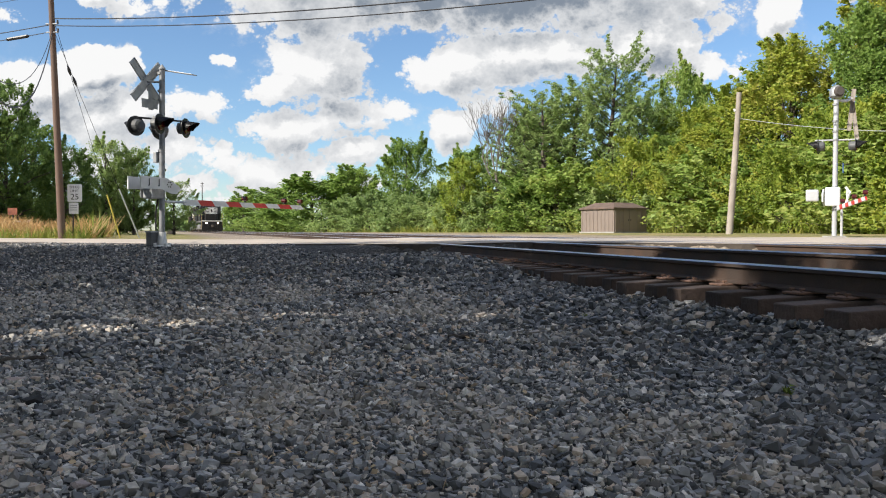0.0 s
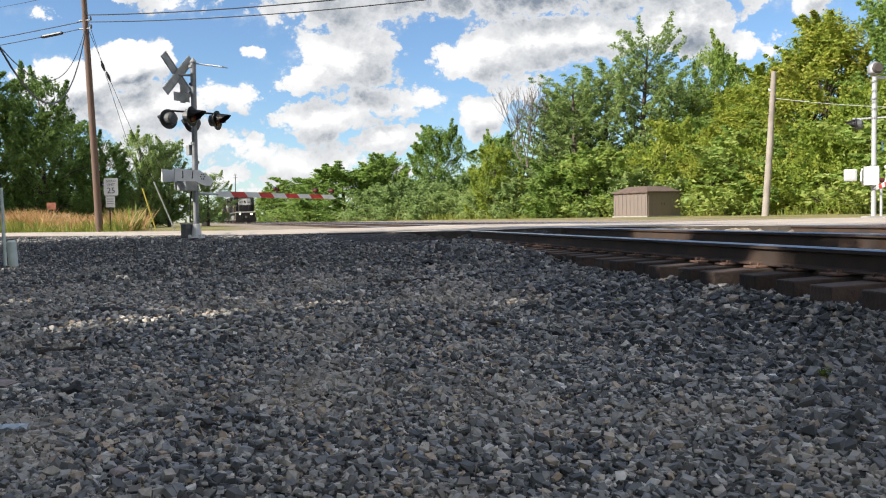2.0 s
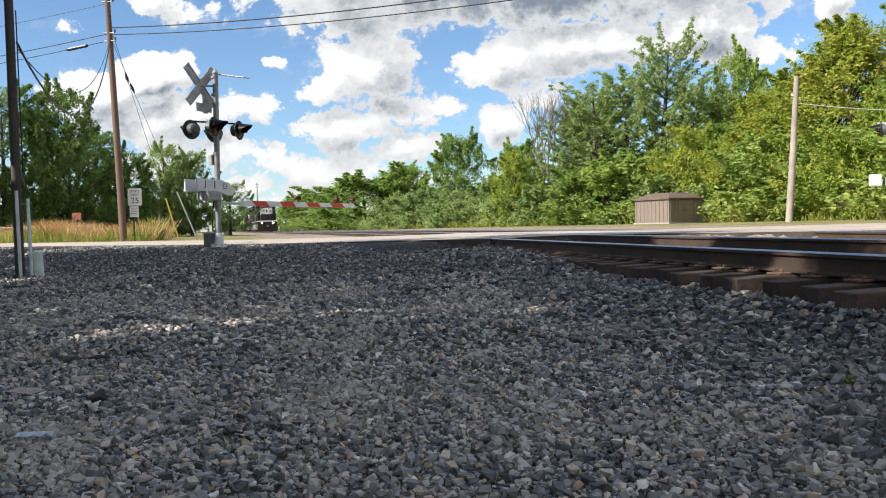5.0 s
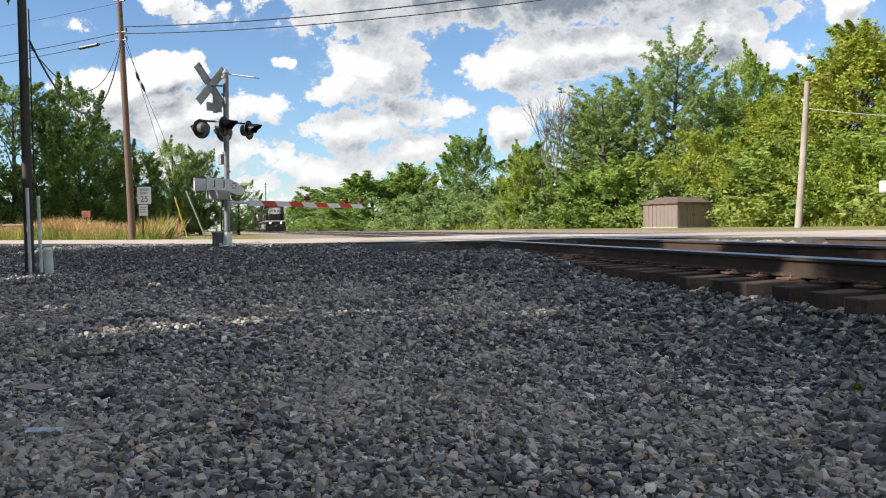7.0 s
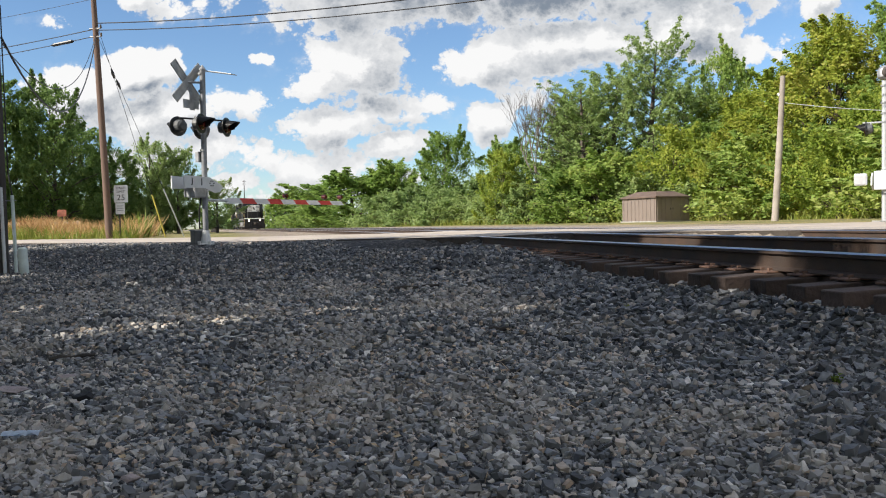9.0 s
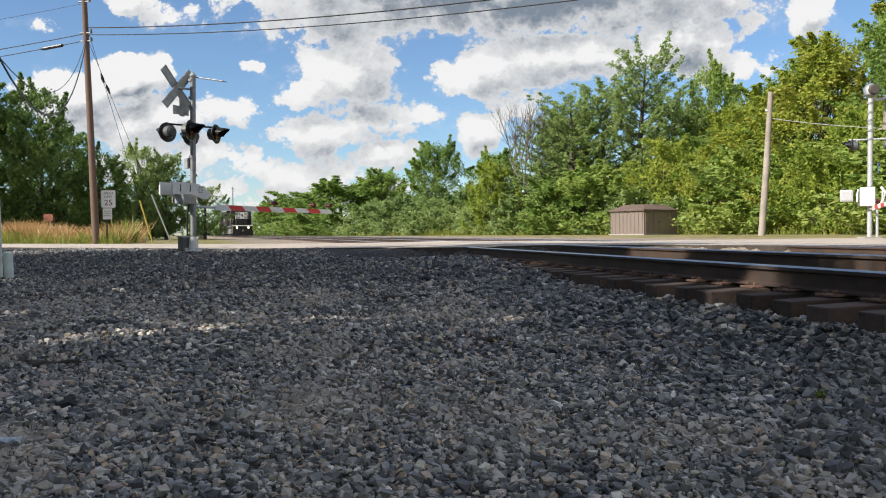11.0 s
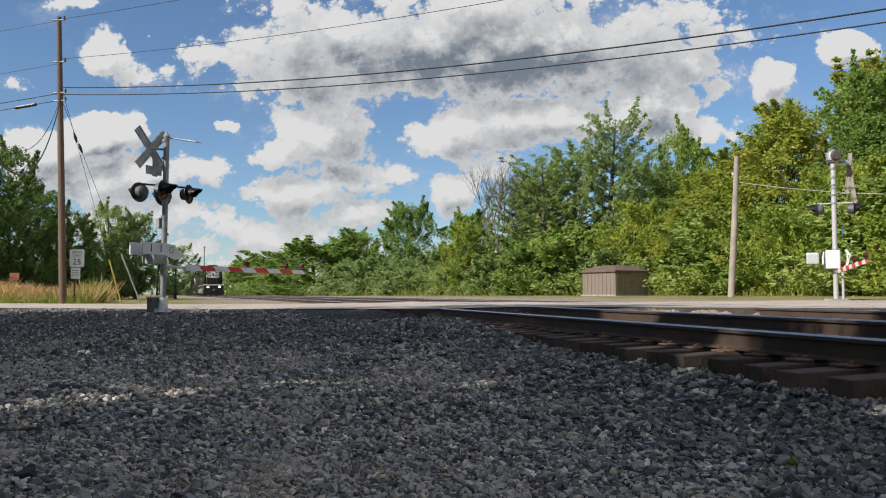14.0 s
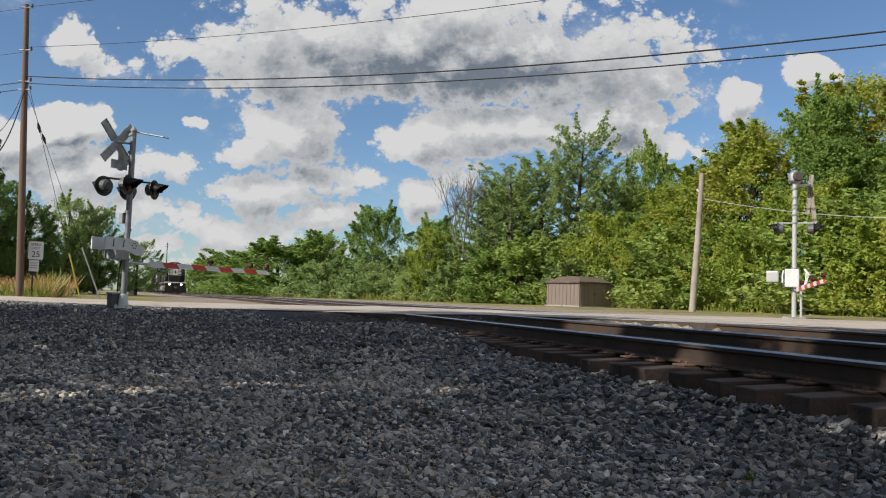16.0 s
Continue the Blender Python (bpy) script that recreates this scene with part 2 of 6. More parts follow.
def stone_mat(name, stops, dusty, bump=0.5):
    m = bpy.data.materials.new(name)
    m.use_nodes = True
    nt = m.node_tree
    b = nt.nodes["Principled BSDF"]
    b.inputs["Roughness"].default_value = 0.6
    g = nt.nodes.new("ShaderNodeNewGeometry")
    co = nt.nodes.new("ShaderNodeTexCoord")
    n = nt.nodes.new("ShaderNodeTexNoise")
    n.inputs["Scale"].default_value, n.inputs["Detail"].default_value = 45, 5
    nt.links.new(co.outputs["Object"], n.inputs["Vector"])
    big = nt.nodes.new("ShaderNodeTexNoise")
    big.inputs["Scale"].default_value, big.inputs["Detail"].default_value = 0.9, 4
    nt.links.new(co.outputs["Object"], big.inputs["Vector"])
    col = ramp(nt, g.outputs["Random Per Island"], stops)
    mul = nt.nodes.new("ShaderNodeMix")
    mul.data_type, mul.blend_type = "RGBA", "MULTIPLY"
    mul.inputs["Factor"].default_value = 0.55
    nt.links.new(col, mul.inputs["A"])
    nt.links.new(ramp(nt, n.outputs["Fac"], [(0.3, (0.5, 0.5, 0.5)), (0.7, (1.25, 1.2, 1.15))]), mul.inputs["B"])
    # pale patches: dust, with soft sun dapples put into the stone colour too
    dust_dapple = nt.nodes.new("ShaderNodeMix")
    dust_dapple.data_type = "RGBA"
    nt.links.new(mul.outputs["Result"], dust_dapple.inputs["A"])
    dust_dapple.inputs["B"].default_value = (0.44, 0.395, 0.345, 1)
    dr = nt.nodes.new("ShaderNodeMapRange")
    for k, v in (("From Min", 0.46), ("From Max", 0.66), ("To Min", 0.05 * dusty), ("To Max", dusty)):
        dr.inputs[k].default_value = v
    nt.links.new(big.outputs["Fac"], dr.inputs["Value"])
    nt.links.new(dr.outputs[0], dust_dapple.inputs["Factor"])
    nt.links.new(dust_dapple.outputs["Result"], b.inputs["Base Color"])
    bp = nt.nodes.new("ShaderNodeBump")
    bp.inputs["Strength"].default_value, bp.inputs["Distance"].default_value = bump, 0.004
    nt.links.new(n.outputs["Fac"], bp.inputs["Height"])
    nt.links.new(bp.outputs[0], b.inputs["Normal"])
    return m


M_STONE = stone_mat("yard_stone", [(0.0, (0.03, 0.032, 0.036)), (0.25, (0.1, 0.108, 0.12)), (0.5, (0.24, 0.25, 0.265)), (0.72, (0.4, 0.39, 0.375)),
                                   (0.86, (0.5, 0.46, 0.41)), (0.94, (0.46, 0.34, 0.25)), (0.985, (0.75, 0.73, 0.7))], 0.66)
M_BALLAST = stone_mat("ballast_stone", [(0.0, (0.02, 0.022, 0.026)), (0.3, (0.065, 0.072, 0.084)), (0.6, (0.15, 0.16, 0.175)), (0.85, (0.3, 0.3, 0.3)),
                                        (0.94, (0.34, 0.27, 0.21)), (0.99, (0.62, 0.6, 0.57))], 0.14)
M_STEEL = mat("galvanised_steel", (0.55, 0.57, 0.58), 0.45, 0.35, 0.3, 8, 0.1, tint=(0.36, 0.37, 0.38))
M_SILVER = mat("aluminium_paint", (0.5, 0.51, 0.53), 0.42, 0.25, 0.25, 10, 0.08, tint=(0.42, 0.42, 0.42))
M_WHITE = mat("white_enamel", (0.66, 0.67, 0.68), 0.45, 0, 0.2, 5, 0.06, tint=(0.5, 0.5, 0.48))
M_BACK = mat("sign_back_aluminium", (0.36, 0.37, 0.38), 0.5, 0.5, 0.3, 7, 0.08)
M_BLACK = mat("black_enamel", (0.012, 0.012, 0.013), 0.4, 0, 0.3, 12, 0.06, tint=(0.03, 0.028, 0.026))
M_RED = mat("red_reflective", (0.55, 0.035, 0.03), 0.4, 0, 0.25, 9, 0.05, tint=(0.4, 0.05, 0.04))
M_LENS = mat("red_lens", (0.06, 0.004, 0.004), 0.25, 0, 0.1, 9, 0.0)
M_RAILTOP = mat("worn_rail_head", (0.72, 0.7, 0.68), 0.3, 1.0, 0.2, 4, 0.03, tint=(0.4, 0.38, 0.36))
M_RAIL = mat("rusted_rail", (0.07, 0.043, 0.03), 0.75, 0.2, 0.4, 3, 0.2, 60, tint=(0.035, 0.028, 0.025))
M_TIE = mat("creosoted_timber", (0.075, 0.05, 0.04), 0.85, 0, 0.4, 5, 0.5, 30, obj=0.45, tint=(0.025, 0.02, 0.018))
M_PLATE = mat("rusted_tie_plate", (0.24, 0.14, 0.1), 0.8, 0.2, 0.4, 12, 0.3, obj=0.3, tint=(0.06, 0.04, 0.035))
M_POLE = mat("weathered_pole_wood", (0.13, 0.08, 0.058), 0.85, 0, 0.4, 1.5, 0.4, 25, tint=(0.13, 0.09, 0.07))
M_GREYPOLE = mat("silvered_pole_wood", (0.33, 0.29, 0.25), 0.85, 0, 0.4, 1.5, 0.4, 25, tint=(0.2, 0.17, 0.15))
M_DARKPOLE = mat("dark_pole_wood", (0.075, 0.065, 0.06), 0.85, 0, 0.4, 2, 0.4, 25)
M_WIRE = mat("black_cable", (0.015, 0.015, 0.017), 0.6, 0, 0.1, 5, 0)
M_SHED = mat("taupe_sheet_metal", (0.21, 0.168, 0.145), 0.55, 0.1, 0.2, 1.5, 0.05, tint=(0.17, 0.14, 0.12))
M_SHEDROOF = mat("brown_shed_roof", (0.15, 0.105, 0.085), 0.6, 0.1, 0.3, 2, 0.05)
M_CONCRETE = mat("concrete", (0.36, 0.35, 0.33), 0.9, 0, 0.35, 4, 0.4, 50)
M_PVC = mat("pale_green_plastic", (0.66, 0.74, 0.71), 0.5, 0, 0.2, 6, 0.05)
M_BARK = mat("bark", (0.1, 0.08, 0.065), 0.9, 0, 0.4, 6, 0.6, 20)
M_DEADWOOD = mat("bare_grey_twigs", (0.17, 0.15, 0.13), 0.9, 0, 0.4, 6, 0.4, 20)
M_LEAF_A = leaf_mat("leaf_mid_green", [(0.0, (0.075, 0.14, 0.03)), (0.45, (0.21, 0.32, 0.075)), (0.8, (0.3, 0.41, 0.1)), (1.0, (0.4, 0.46, 0.13))], 0.5)
M_LEAF_B = leaf_mat("leaf_yellow_green", [(0.0, (0.13, 0.22, 0.035)), (0.45, (0.29, 0.37, 0.06)), (0.8, (0.39, 0.42, 0.07)), (1.0, (0.47, 0.44, 0.11))], 0.5)
M_LEAF_C = leaf_mat("leaf_dark_green", [(0.0, (0.075, 0.135, 0.04)), (0.5, (0.14, 0.225, 0.06)), (1.0, (0.23, 0.32, 0.08))], 0.48)
M_LEAF_D = leaf_mat("leaf_blue_green", [(0.0, (0.14, 0.22, 0.075)), (0.5, (0.27, 0.37, 0.13)), (1.0, (0.38, 0.46, 0.18))], 0.5)
M_STRAW = leaf_mat("dry_grass", [(0.0, (0.3, 0.16, 0.07)), (0.5, (0.5, 0.31, 0.14)), (1.0, (0.6, 0.46, 0.22))], 0.3)
M_GRASS = leaf_mat("green_grass", [(0.0, (0.08, 0.13, 0.02)), (0.5, (0.17, 0.22, 0.035)), (1.0, (0.32, 0.32, 0.08))], 0.35)
M_WOODS = leaf_mat("far_foliage", [(0.0, (0.05, 0.1, 0.03)), (0.5, (0.09, 0.16, 0.04)), (1.0, (0.16, 0.22, 0.06))], 0.3)

# ---- building helpers ----
def part(name, bm, material, parent=None, label="", smooth=False):
    me = bpy.data.meshes.new(name)
    bm.normal_update()
    bm.to_mesh(me)
    bm.free()
    me.materials.append(material)
    if smooth:
        me.shade_smooth()
        me.set_sharp_from_angle(angle=radians(35))
    ob = new(name, me)
    if parent:
        ob.parent = parent
    return tagged(ob, label)


def thing(name, label, category, x=0, y=0, z=0, rz=0, group="", kind=""):
    ob = new(name)
    ob.matrix_basis = pose(x, y, z, 0, 0, rz)
    return tagged(ob, label, category, group, kind)


def box(bm, c, s, rot=None, bevel=0.0):
    m = Matrix.Translation(c) @ (rot.to_4x4() if rot else Matrix.Identity(4)) @ Matrix.Diagonal((*s, 1))
    vs = bmesh.ops.create_cube(bm, size=1, matrix=m)["verts"]
    if bevel:
        es = {e for v in vs for e in v.link_edges}
        bmesh.ops.bevel(bm, geom=list(es), offset=bevel, segments=2, affect="EDGES", profile=0.6)
    return bm


def tube(bm, pts, r, n=8, cap=True):
    """A round bar along the points; r one radius or one for each point."""
    pts = [Vector(p) for p in pts]
    rs = r if isinstance(r, (list, tuple)) else [r] * len(pts)
    rings = []
    for i, p in enumerate(pts):
        d = (pts[min(i + 1, len(pts) - 1)] - pts[max(i - 1, 0)]).normalized()
        a = d.orthogonal().normalized() if abs(d.z) > 0.95 else d.cross(Vector((0, 0, 1))).normalized()
        b = d.cross(a)
        rings.append([bm.verts.new(p + rs[i] * (math.cos(k * math.tau / n) * a + math.sin(k * math.tau / n) * b)) for k in range(n)])
    for q, w in zip(rings, rings[1:]):
        for k in range(n):
            bm.faces.new((q[k], q[(k + 1) % n], w[(k + 1) % n], w[k]))
    if cap:
        bm.faces.new(rings[0][::-1]), bm.faces.new(rings[-1])
    return bm


def slab(bm, outline, lo, hi, m=None):
    """A flat outline in x, y made solid from lo to hi in z, then placed by m."""
    m = m or Matrix.Identity(4)
    a = [bm.verts.new(m @ Vector((x, y, lo))) for x, y in outline]
    b = [bm.verts.new(m @ Vector((x, y, hi))) for x, y in outline]
    n = len(a)
    bm.faces.new(a[::-1]), bm.faces.new(b)
    for i in range(n):
        bm.faces.new((a[i], a[(i + 1) % n], b[(i + 1) % n], b[i]))
    return bm


def B():
    return bmesh.new()


def mesh_from(name, verts, faces, material, smooth=False):
    me = bpy.data.meshes.new(name)
    me.from_pydata(verts, [], faces)
    me.materials.append(material)
    if smooth:
        me.shade_smooth()
    return me


def quads_mesh(name, v, k, material):
    """v: (n*k, 3) corners of n separate k-sided faces."""
    n = len(v) // k
    me = bpy.data.meshes.new(name)
    me.vertices.add(n * k)
    me.vertices.foreach_set("co", np.asarray(v, dtype=np.float32).ravel())
    me.loops.add(n * k)
    me.loops.foreach_set("vertex_index", np.arange(n * k, dtype=np.int32))
    me.polygons.add(n)
    me.polygons.foreach_set("loop_start", np.arange(0, n * k, k, dtype=np.int32))
    me.update(calc_edges=True)
    me.validate()
    me.shade_flat()
    me.materials.append(material)
    return me


# ---- plan: a curved double track, and a road that crosses it askew ----
RC, RR = (-621.0, -146.7), 643.0                # centre and radius of the near track's curve
TH0 = math.atan2(137.9, 583.9)                   # where s = 0
TRACK2 = 4.56                                    # the second track's distance from the first
RD, RN = np.array((0.8836, -0.4683)), np.array((0.4683, 0.8836))   # along the road, across it
ROAD_W = 7.6


S_TAN = 75.0                                     # past here the curve runs out into a straight
TT = TH0 + S_TAN / RR


def off_s(x, y):
    ax, ay = np.asarray(x, float) - RC[0], np.asarray(y, float) - RC[1]
    off, s = np.hypot(ax, ay) - RR, (np.arctan2(ay, ax) - TH0) * RR
    past = s > S_TAN
    return np.where(past, ax * math.cos(TT) + ay * math.sin(TT) - RR, off), np.where(past, S_TAN - ax * math.sin(TT) + ay * math.cos(TT), s)


def track_pt(s, off):
    a, d = TH0 + min(s, S_TAN) / RR, max(0.0, s - S_TAN)
    return RC[0] + (RR + off) * math.cos(a) - d * math.sin(a), RC[1] + (RR + off) * math.sin(a) + d * math.cos(a)


def road_e(x, y):
    return (y - 17.23 + 0.53 * x) * 0.8836


def road_z(off):
    return np.interp(off, [-30, -6, -0.75, 0.75, 3.8, 5.3, 9, 30], [0, 0, 0.062, 0.116, 0.113, 0.113, 0.17, 0.17])


def sstep(a, b, x):
    t = np.clip((x - a) / (b - a), 0, 1)
    return t * t * (3 - 2 * t)


def ground_z(x, y):
    x, y = np.asarray(x, float), np.asarray(y, float)
    off, s = off_s(x, y)
    e = road_e(x, y)
    base = np.interp(e, [-16, -13, -10.5, -6, -3.2, -1.4, 0], [-0.62, -0.6, -0.5, -0.27, -0.10, -0.04, -0.03])
    base = base - 0.15 * sstep(-4, -8, x) * sstep(-2.5, -5, e)
    base = base + 0.09 * np.exp(-(((x + 3.9) / 1.3) ** 2 + ((y - 16.2) / 0.9) ** 2))
    base = base - 0.4 * np.exp(-(((x + 1.6) / 1.4) ** 2 + ((y - 16.7) / 1.15) ** 2))
    base = base + 0.02 * np.sin(1.7 * x + 0.6 * y) * np.sin(1.1 * y - 0.5 * x + 1)
    # ballast bed: shoulder of the near track, then level to beyond the second
    top = np.interp(off, [-1.4, 1.4, 3.2, 6.3, 9, 14, 40], [-0.285, -0.22, -0.18, -0.15, 0.02, 0.14, 0.14])
    shoulder = -0.285 - 0.39 * np.maximum(0, -1.35 - off)
    bed = np.where(off < -1.4, shoulder, top)
    k = 0.05
    d = np.clip(0.5 + 0.5 * (bed - base) / k, 0, 1)
    near = base * (1 - d) + bed * d + k * d * (1 - d)
    near = np.where(off > -1.2, bed, near)
    rz = road_z(off) - 0.03
    w = np.where(off > -2, sstep(-0.3, -0.02, e), sstep(-0.75, -0.05, e))
    z = near * (1 - w) + rz * w
    # beyond the road
    far = np.interp(off, [-60, -8, -3, -1.4, 6.3, 9, 14, 60], [0.02, -0.02, -0.06, -0.1, -0.06, 0.05, 0.15, 0.15])
    w2 = sstep(ROAD_W + 0.05, ROAD_W + 0.7, e)
    z = z * (1 - w2) + far * w2
    return z


def gz(x, y):
    return float(ground_z(x, y))


def ground_material():
    m = bpy.data.materials.new("yard_gravel_and_verge")
    m.use_nodes = True
    nt = m.node_tree
    L = nt.links.new
    b = nt.nodes["Principled BSDF"]
    b.inputs["Roughness"].default_value = 0.9
    co = nt.nodes.new("ShaderNodeTexCoord")
    vor = nt.nodes.new("ShaderNodeTexVoronoi")
    vor.inputs["Scale"].default_value = 24
    L(co.outputs["Object"], vor.inputs["Vector"])
    nb = nt.nodes.new("ShaderNodeTexNoise")
    nb.inputs["Scale"].default_value, nb.inputs["Detail"].default_value = 0.35, 6
    L(co.outputs["Object"], nb.inputs["Vector"])
    sepc = nt.nodes.new("ShaderNodeSeparateColor")
    L(vor.outputs["Color"], sepc.inputs[0])
    # yard gravel coloured near black, as shade in the gaps between loose stones
    gap_gravel = ramp(nt, sepc.outputs[0], [(0.0, (0.018, 0.018, 0.02)), (0.5, (0.04, 0.04, 0.042)), (0.9, (0.085, 0.08, 0.075)), (1.0, (0.16, 0.15, 0.135))])
    tan = ramp(nt, sepc.outputs[0], [(0.0, (0.16, 0.13, 0.1)), (1.0, (0.34, 0.28, 0.22))])
    green = ramp(nt, nb.outputs["Fac"], [(0.3, (0.1, 0.12, 0.03)), (0.55, (0.22, 0.19, 0.07)), (0.75, (0.34, 0.23, 0.1))])
    # distance across the road decides between shade-darkened yard gravel and the pale ground beyond
    dot = nt.nodes.new("ShaderNodeVectorMath")
    dot.operation = "DOT_PRODUCT"
    L(co.outputs["Object"], dot.inputs[0])
    dot.inputs[1].default_value = (0.4683, 0.8836, 0)
    beyond = nt.nodes.new("ShaderNodeMapRange")
    for k, v in (("From Min", 15.5), ("From Max", 15.9)):
        beyond.inputs[k].default_value = v
    L(dot.outputs["Value"], beyond.inputs["Value"])
    # distance from the curve's centre tells the railway from the verge
    sub = nt.nodes.new("ShaderNodeVectorMath")
    sub.operation = "DISTANCE"
    flat = nt.nodes.new("ShaderNodeVectorMath")
    flat.operation = "MULTIPLY"
    L(co.outputs["Object"], flat.inputs[0])
    flat.inputs[1].default_value = (1, 1, 0)
    L(flat.outputs[0], sub.inputs[0])
    sub.inputs[1].default_value = (RC[0], RC[1], 0)
    left = nt.nodes.new("ShaderNodeMapRange")
    for k, v in (("From Min", RR - 6.5), ("From Max", RR - 4.5)):
        left.inputs[k].default_value = v
    L(sub.outputs["Value"], left.inputs["Value"])
    right = nt.nodes.new("ShaderNodeMapRange")
    for k, v in (("From Min", RR + 13), ("From Max", RR + 11)):
        right.inputs[k].default_value = v
    L(sub.outputs["Value"], right.inputs["Value"])
    rail = nt.nodes.new("ShaderNodeMath")
    rail.operation = "MULTIPLY"
    L(left.outputs[0], rail.inputs[0]), L(right.outputs[0], rail.inputs[1])
    m1 = nt.nodes.new("ShaderNodeMix")
    m1.data_type = "RGBA"
    L(rail.outputs[0], m1.inputs["Factor"]), L(green, m1.inputs["A"]), L(tan, m1.inputs["B"])
    m2 = nt.nodes.new("ShaderNodeMix")
    m2.data_type = "RGBA"
    # brown fill between the tracks and past them
    past = nt.nodes.new("ShaderNodeMapRange")
    for k, v in (("From Min", RR + 1.7), ("From Max", RR + 2.6)):
        past.inputs[k].default_value = v
    L(sub.outputs["Value"], past.inputs["Value"])
    either = nt.nodes.new("ShaderNodeMath")
    either.operation = "MAXIMUM"
    L(past.outputs[0], either.inputs[0]), L(beyond.outputs[0], either.inputs[1])
    L(either.outputs[0], m2.inputs["Factor"]), L(gap_gravel, m2.inputs["A"]), L(m1.outputs["Result"], m2.inputs["B"])
    L(m2.outputs["Result"], b.inputs["Base Color"])
    bp = nt.nodes.new("ShaderNodeBump")
    bp.inputs["Strength"].default_value, bp.inputs["Distance"].default_value = 0.9, 0.03
    bp.invert = True
    L(vor.outputs["Distance"], bp.inputs["Height"])
    L(bp.outputs[0], b.inputs["Normal"])
    return m


def build_ground():
    t = np.linspace(-1, 1, 121)
    g = 14 * np.sinh(t * 6.0) / np.sinh(6.0) * 220 * 0.9
    xs, ys = g - 1.0, g + 9.0
    # closer lines in the yard ahead
    xs = np.unique(np.round(np.concatenate([xs, np.arange(-12, 9, 0.25)]), 3))
    ys = np.unique(np.round(np.concatenate([ys, np.arange(0, 28, 0.25)]), 3))
    X, Y = np.meshgrid(xs, ys)
    Z = ground_z(X, Y)
    nx, ny = len(xs), len(ys)
    v = np.stack([X, Y, Z], -1).reshape(-1, 3)
    idx = np.arange(nx * ny).reshape(ny, nx)
    f = np.stack([idx[:-1, :-1], idx[:-1, 1:], idx[1:, 1:], idx[1:, :-1]], -1).reshape(-1, 4)
    me = bpy.data.meshes.new("ground")
    me.from_pydata(v.tolist(), [], f.tolist())
    me.materials.append(ground_material())
    me.shade_smooth()
    tagged(new("ground", me), "dark gravel yard with gap shade in its colour, rising to the road, dry verge beyond", "ground", kind="structure")


def road_material():
    m = mat("sun_bleached_asphalt", (0.42, 0.365, 0.315), 0.85, 0, 0.4, 0.7, 0.35, 90, tint=(0.3, 0.26, 0.225))
    return m


def build_road():
    ls = np.concatenate([np.linspace(-260, -30, 30), np.linspace(-29, 25, 109), np.linspace(27, 120, 30)])
    es = np.linspace(0, ROAD_W, 20)
    origin = np.array((0.0, 17.23))
    verts, faces = [], []
    for li in ls:
        for j, e in enumerate(es):
            wob = 0.10 * math.sin(1.9 * li) + 0.07 * math.sin(4.7 * li + 1)
            ee = e + (wob if j == 0 else -wob if j == len(es) - 1 else 0)
            p = origin + RD * li + RN * ee
            o, _ = off_s(p[0], p[1])
            crown = 0.03 * math.sin(math.pi * e / ROAD_W) * float(sstep(-4, -9, o))
            verts.append((p[0], p[1], float(road_z(o)) + crown))
    n = len(es)
    for i in range(len(ls) - 1):
        for j in range(n - 1):
            faces.append((i * n + j, (i + 1) * n + j, (i + 1) * n + j + 1, i * n + j + 1))
    base = len(verts)
    for i in range(len(ls)):                       # broken edge that drops to the gravel
        for j in (0, n - 1):
            x, y, z = verts[i * n + j]
            verts.append((x, y, z - 0.14))
    for i in range(len(ls) - 1):
        faces.append((i * n, base + 2 * i, base + 2 * i + 2, (i + 1) * n))
        faces.append((i * n + n - 1, (i + 1) * n + n - 1, base + 2 * i + 3, base + 2 * i + 1))
    me = mesh_from("road", verts, faces, road_material())
    me.materials.append(mat("broken_asphalt_edge", (0.07, 0.058, 0.048), 0.95, 0, 0.4, 6, 0.6, 25))
    top = (len(ls) - 1) * (n - 1)
    for k in range(top, len(faces)):
        me.polygons[k].material_index = 1
    tagged(new("road", me), "sun-bleached asphalt road crossing the tracks", "road", kind="structure")


build_ground()
build_road()

# ---- railway ----
RAIL_Z = {0: (0.068, 0.122), 1: (0.12, 0.12)}


def rail_mesh(track, side, s0, s1, step):
    prof = [(-0.074, -0.178), (0.074, -0.178), (0.074, -0.168), (0.012, -0.148), (0.009, -0.05), (0.036, -0.038), (0.036, -0.012),
            (0.022, 0.0), (-0.022, 0.0), (-0.036, -0.012), (-0.036, -0.038), (-0.009, -0.05), (-0.012, -0.148), (-0.074, -0.168)]
    z0 = RAIL_Z[track][side]
    centre = (TRACK2 if track else 0) + (0.753 if side else -0.753)
    ss = np.arange(s0, s1 + 0.01, step)
    verts, faces = [], []
    n = len(prof)
    for s in ss:
        for o, z in prof:
            x, y = track_pt(s, centre + o)
            verts.append((x, y, z0 + z))
    for i in range(len(ss) - 1):
        for j in range(n):
            faces.append((i * n + j, i * n + (j + 1) % n, (i + 1) * n + (j + 1) % n, (i + 1) * n + j))
    faces.append(tuple(range(n)))
    faces.append(tuple((len(ss) - 1) * n + j for j in range(n))[::-1])
    me = mesh_from("rail", verts, faces, M_RAIL)
    me.materials.append(M_RAILTOP)
    for i in range(len(ss) - 1):
        for j in (6, 7, 8):
            me.polygons[i * n + j].material_index = 1
    return me


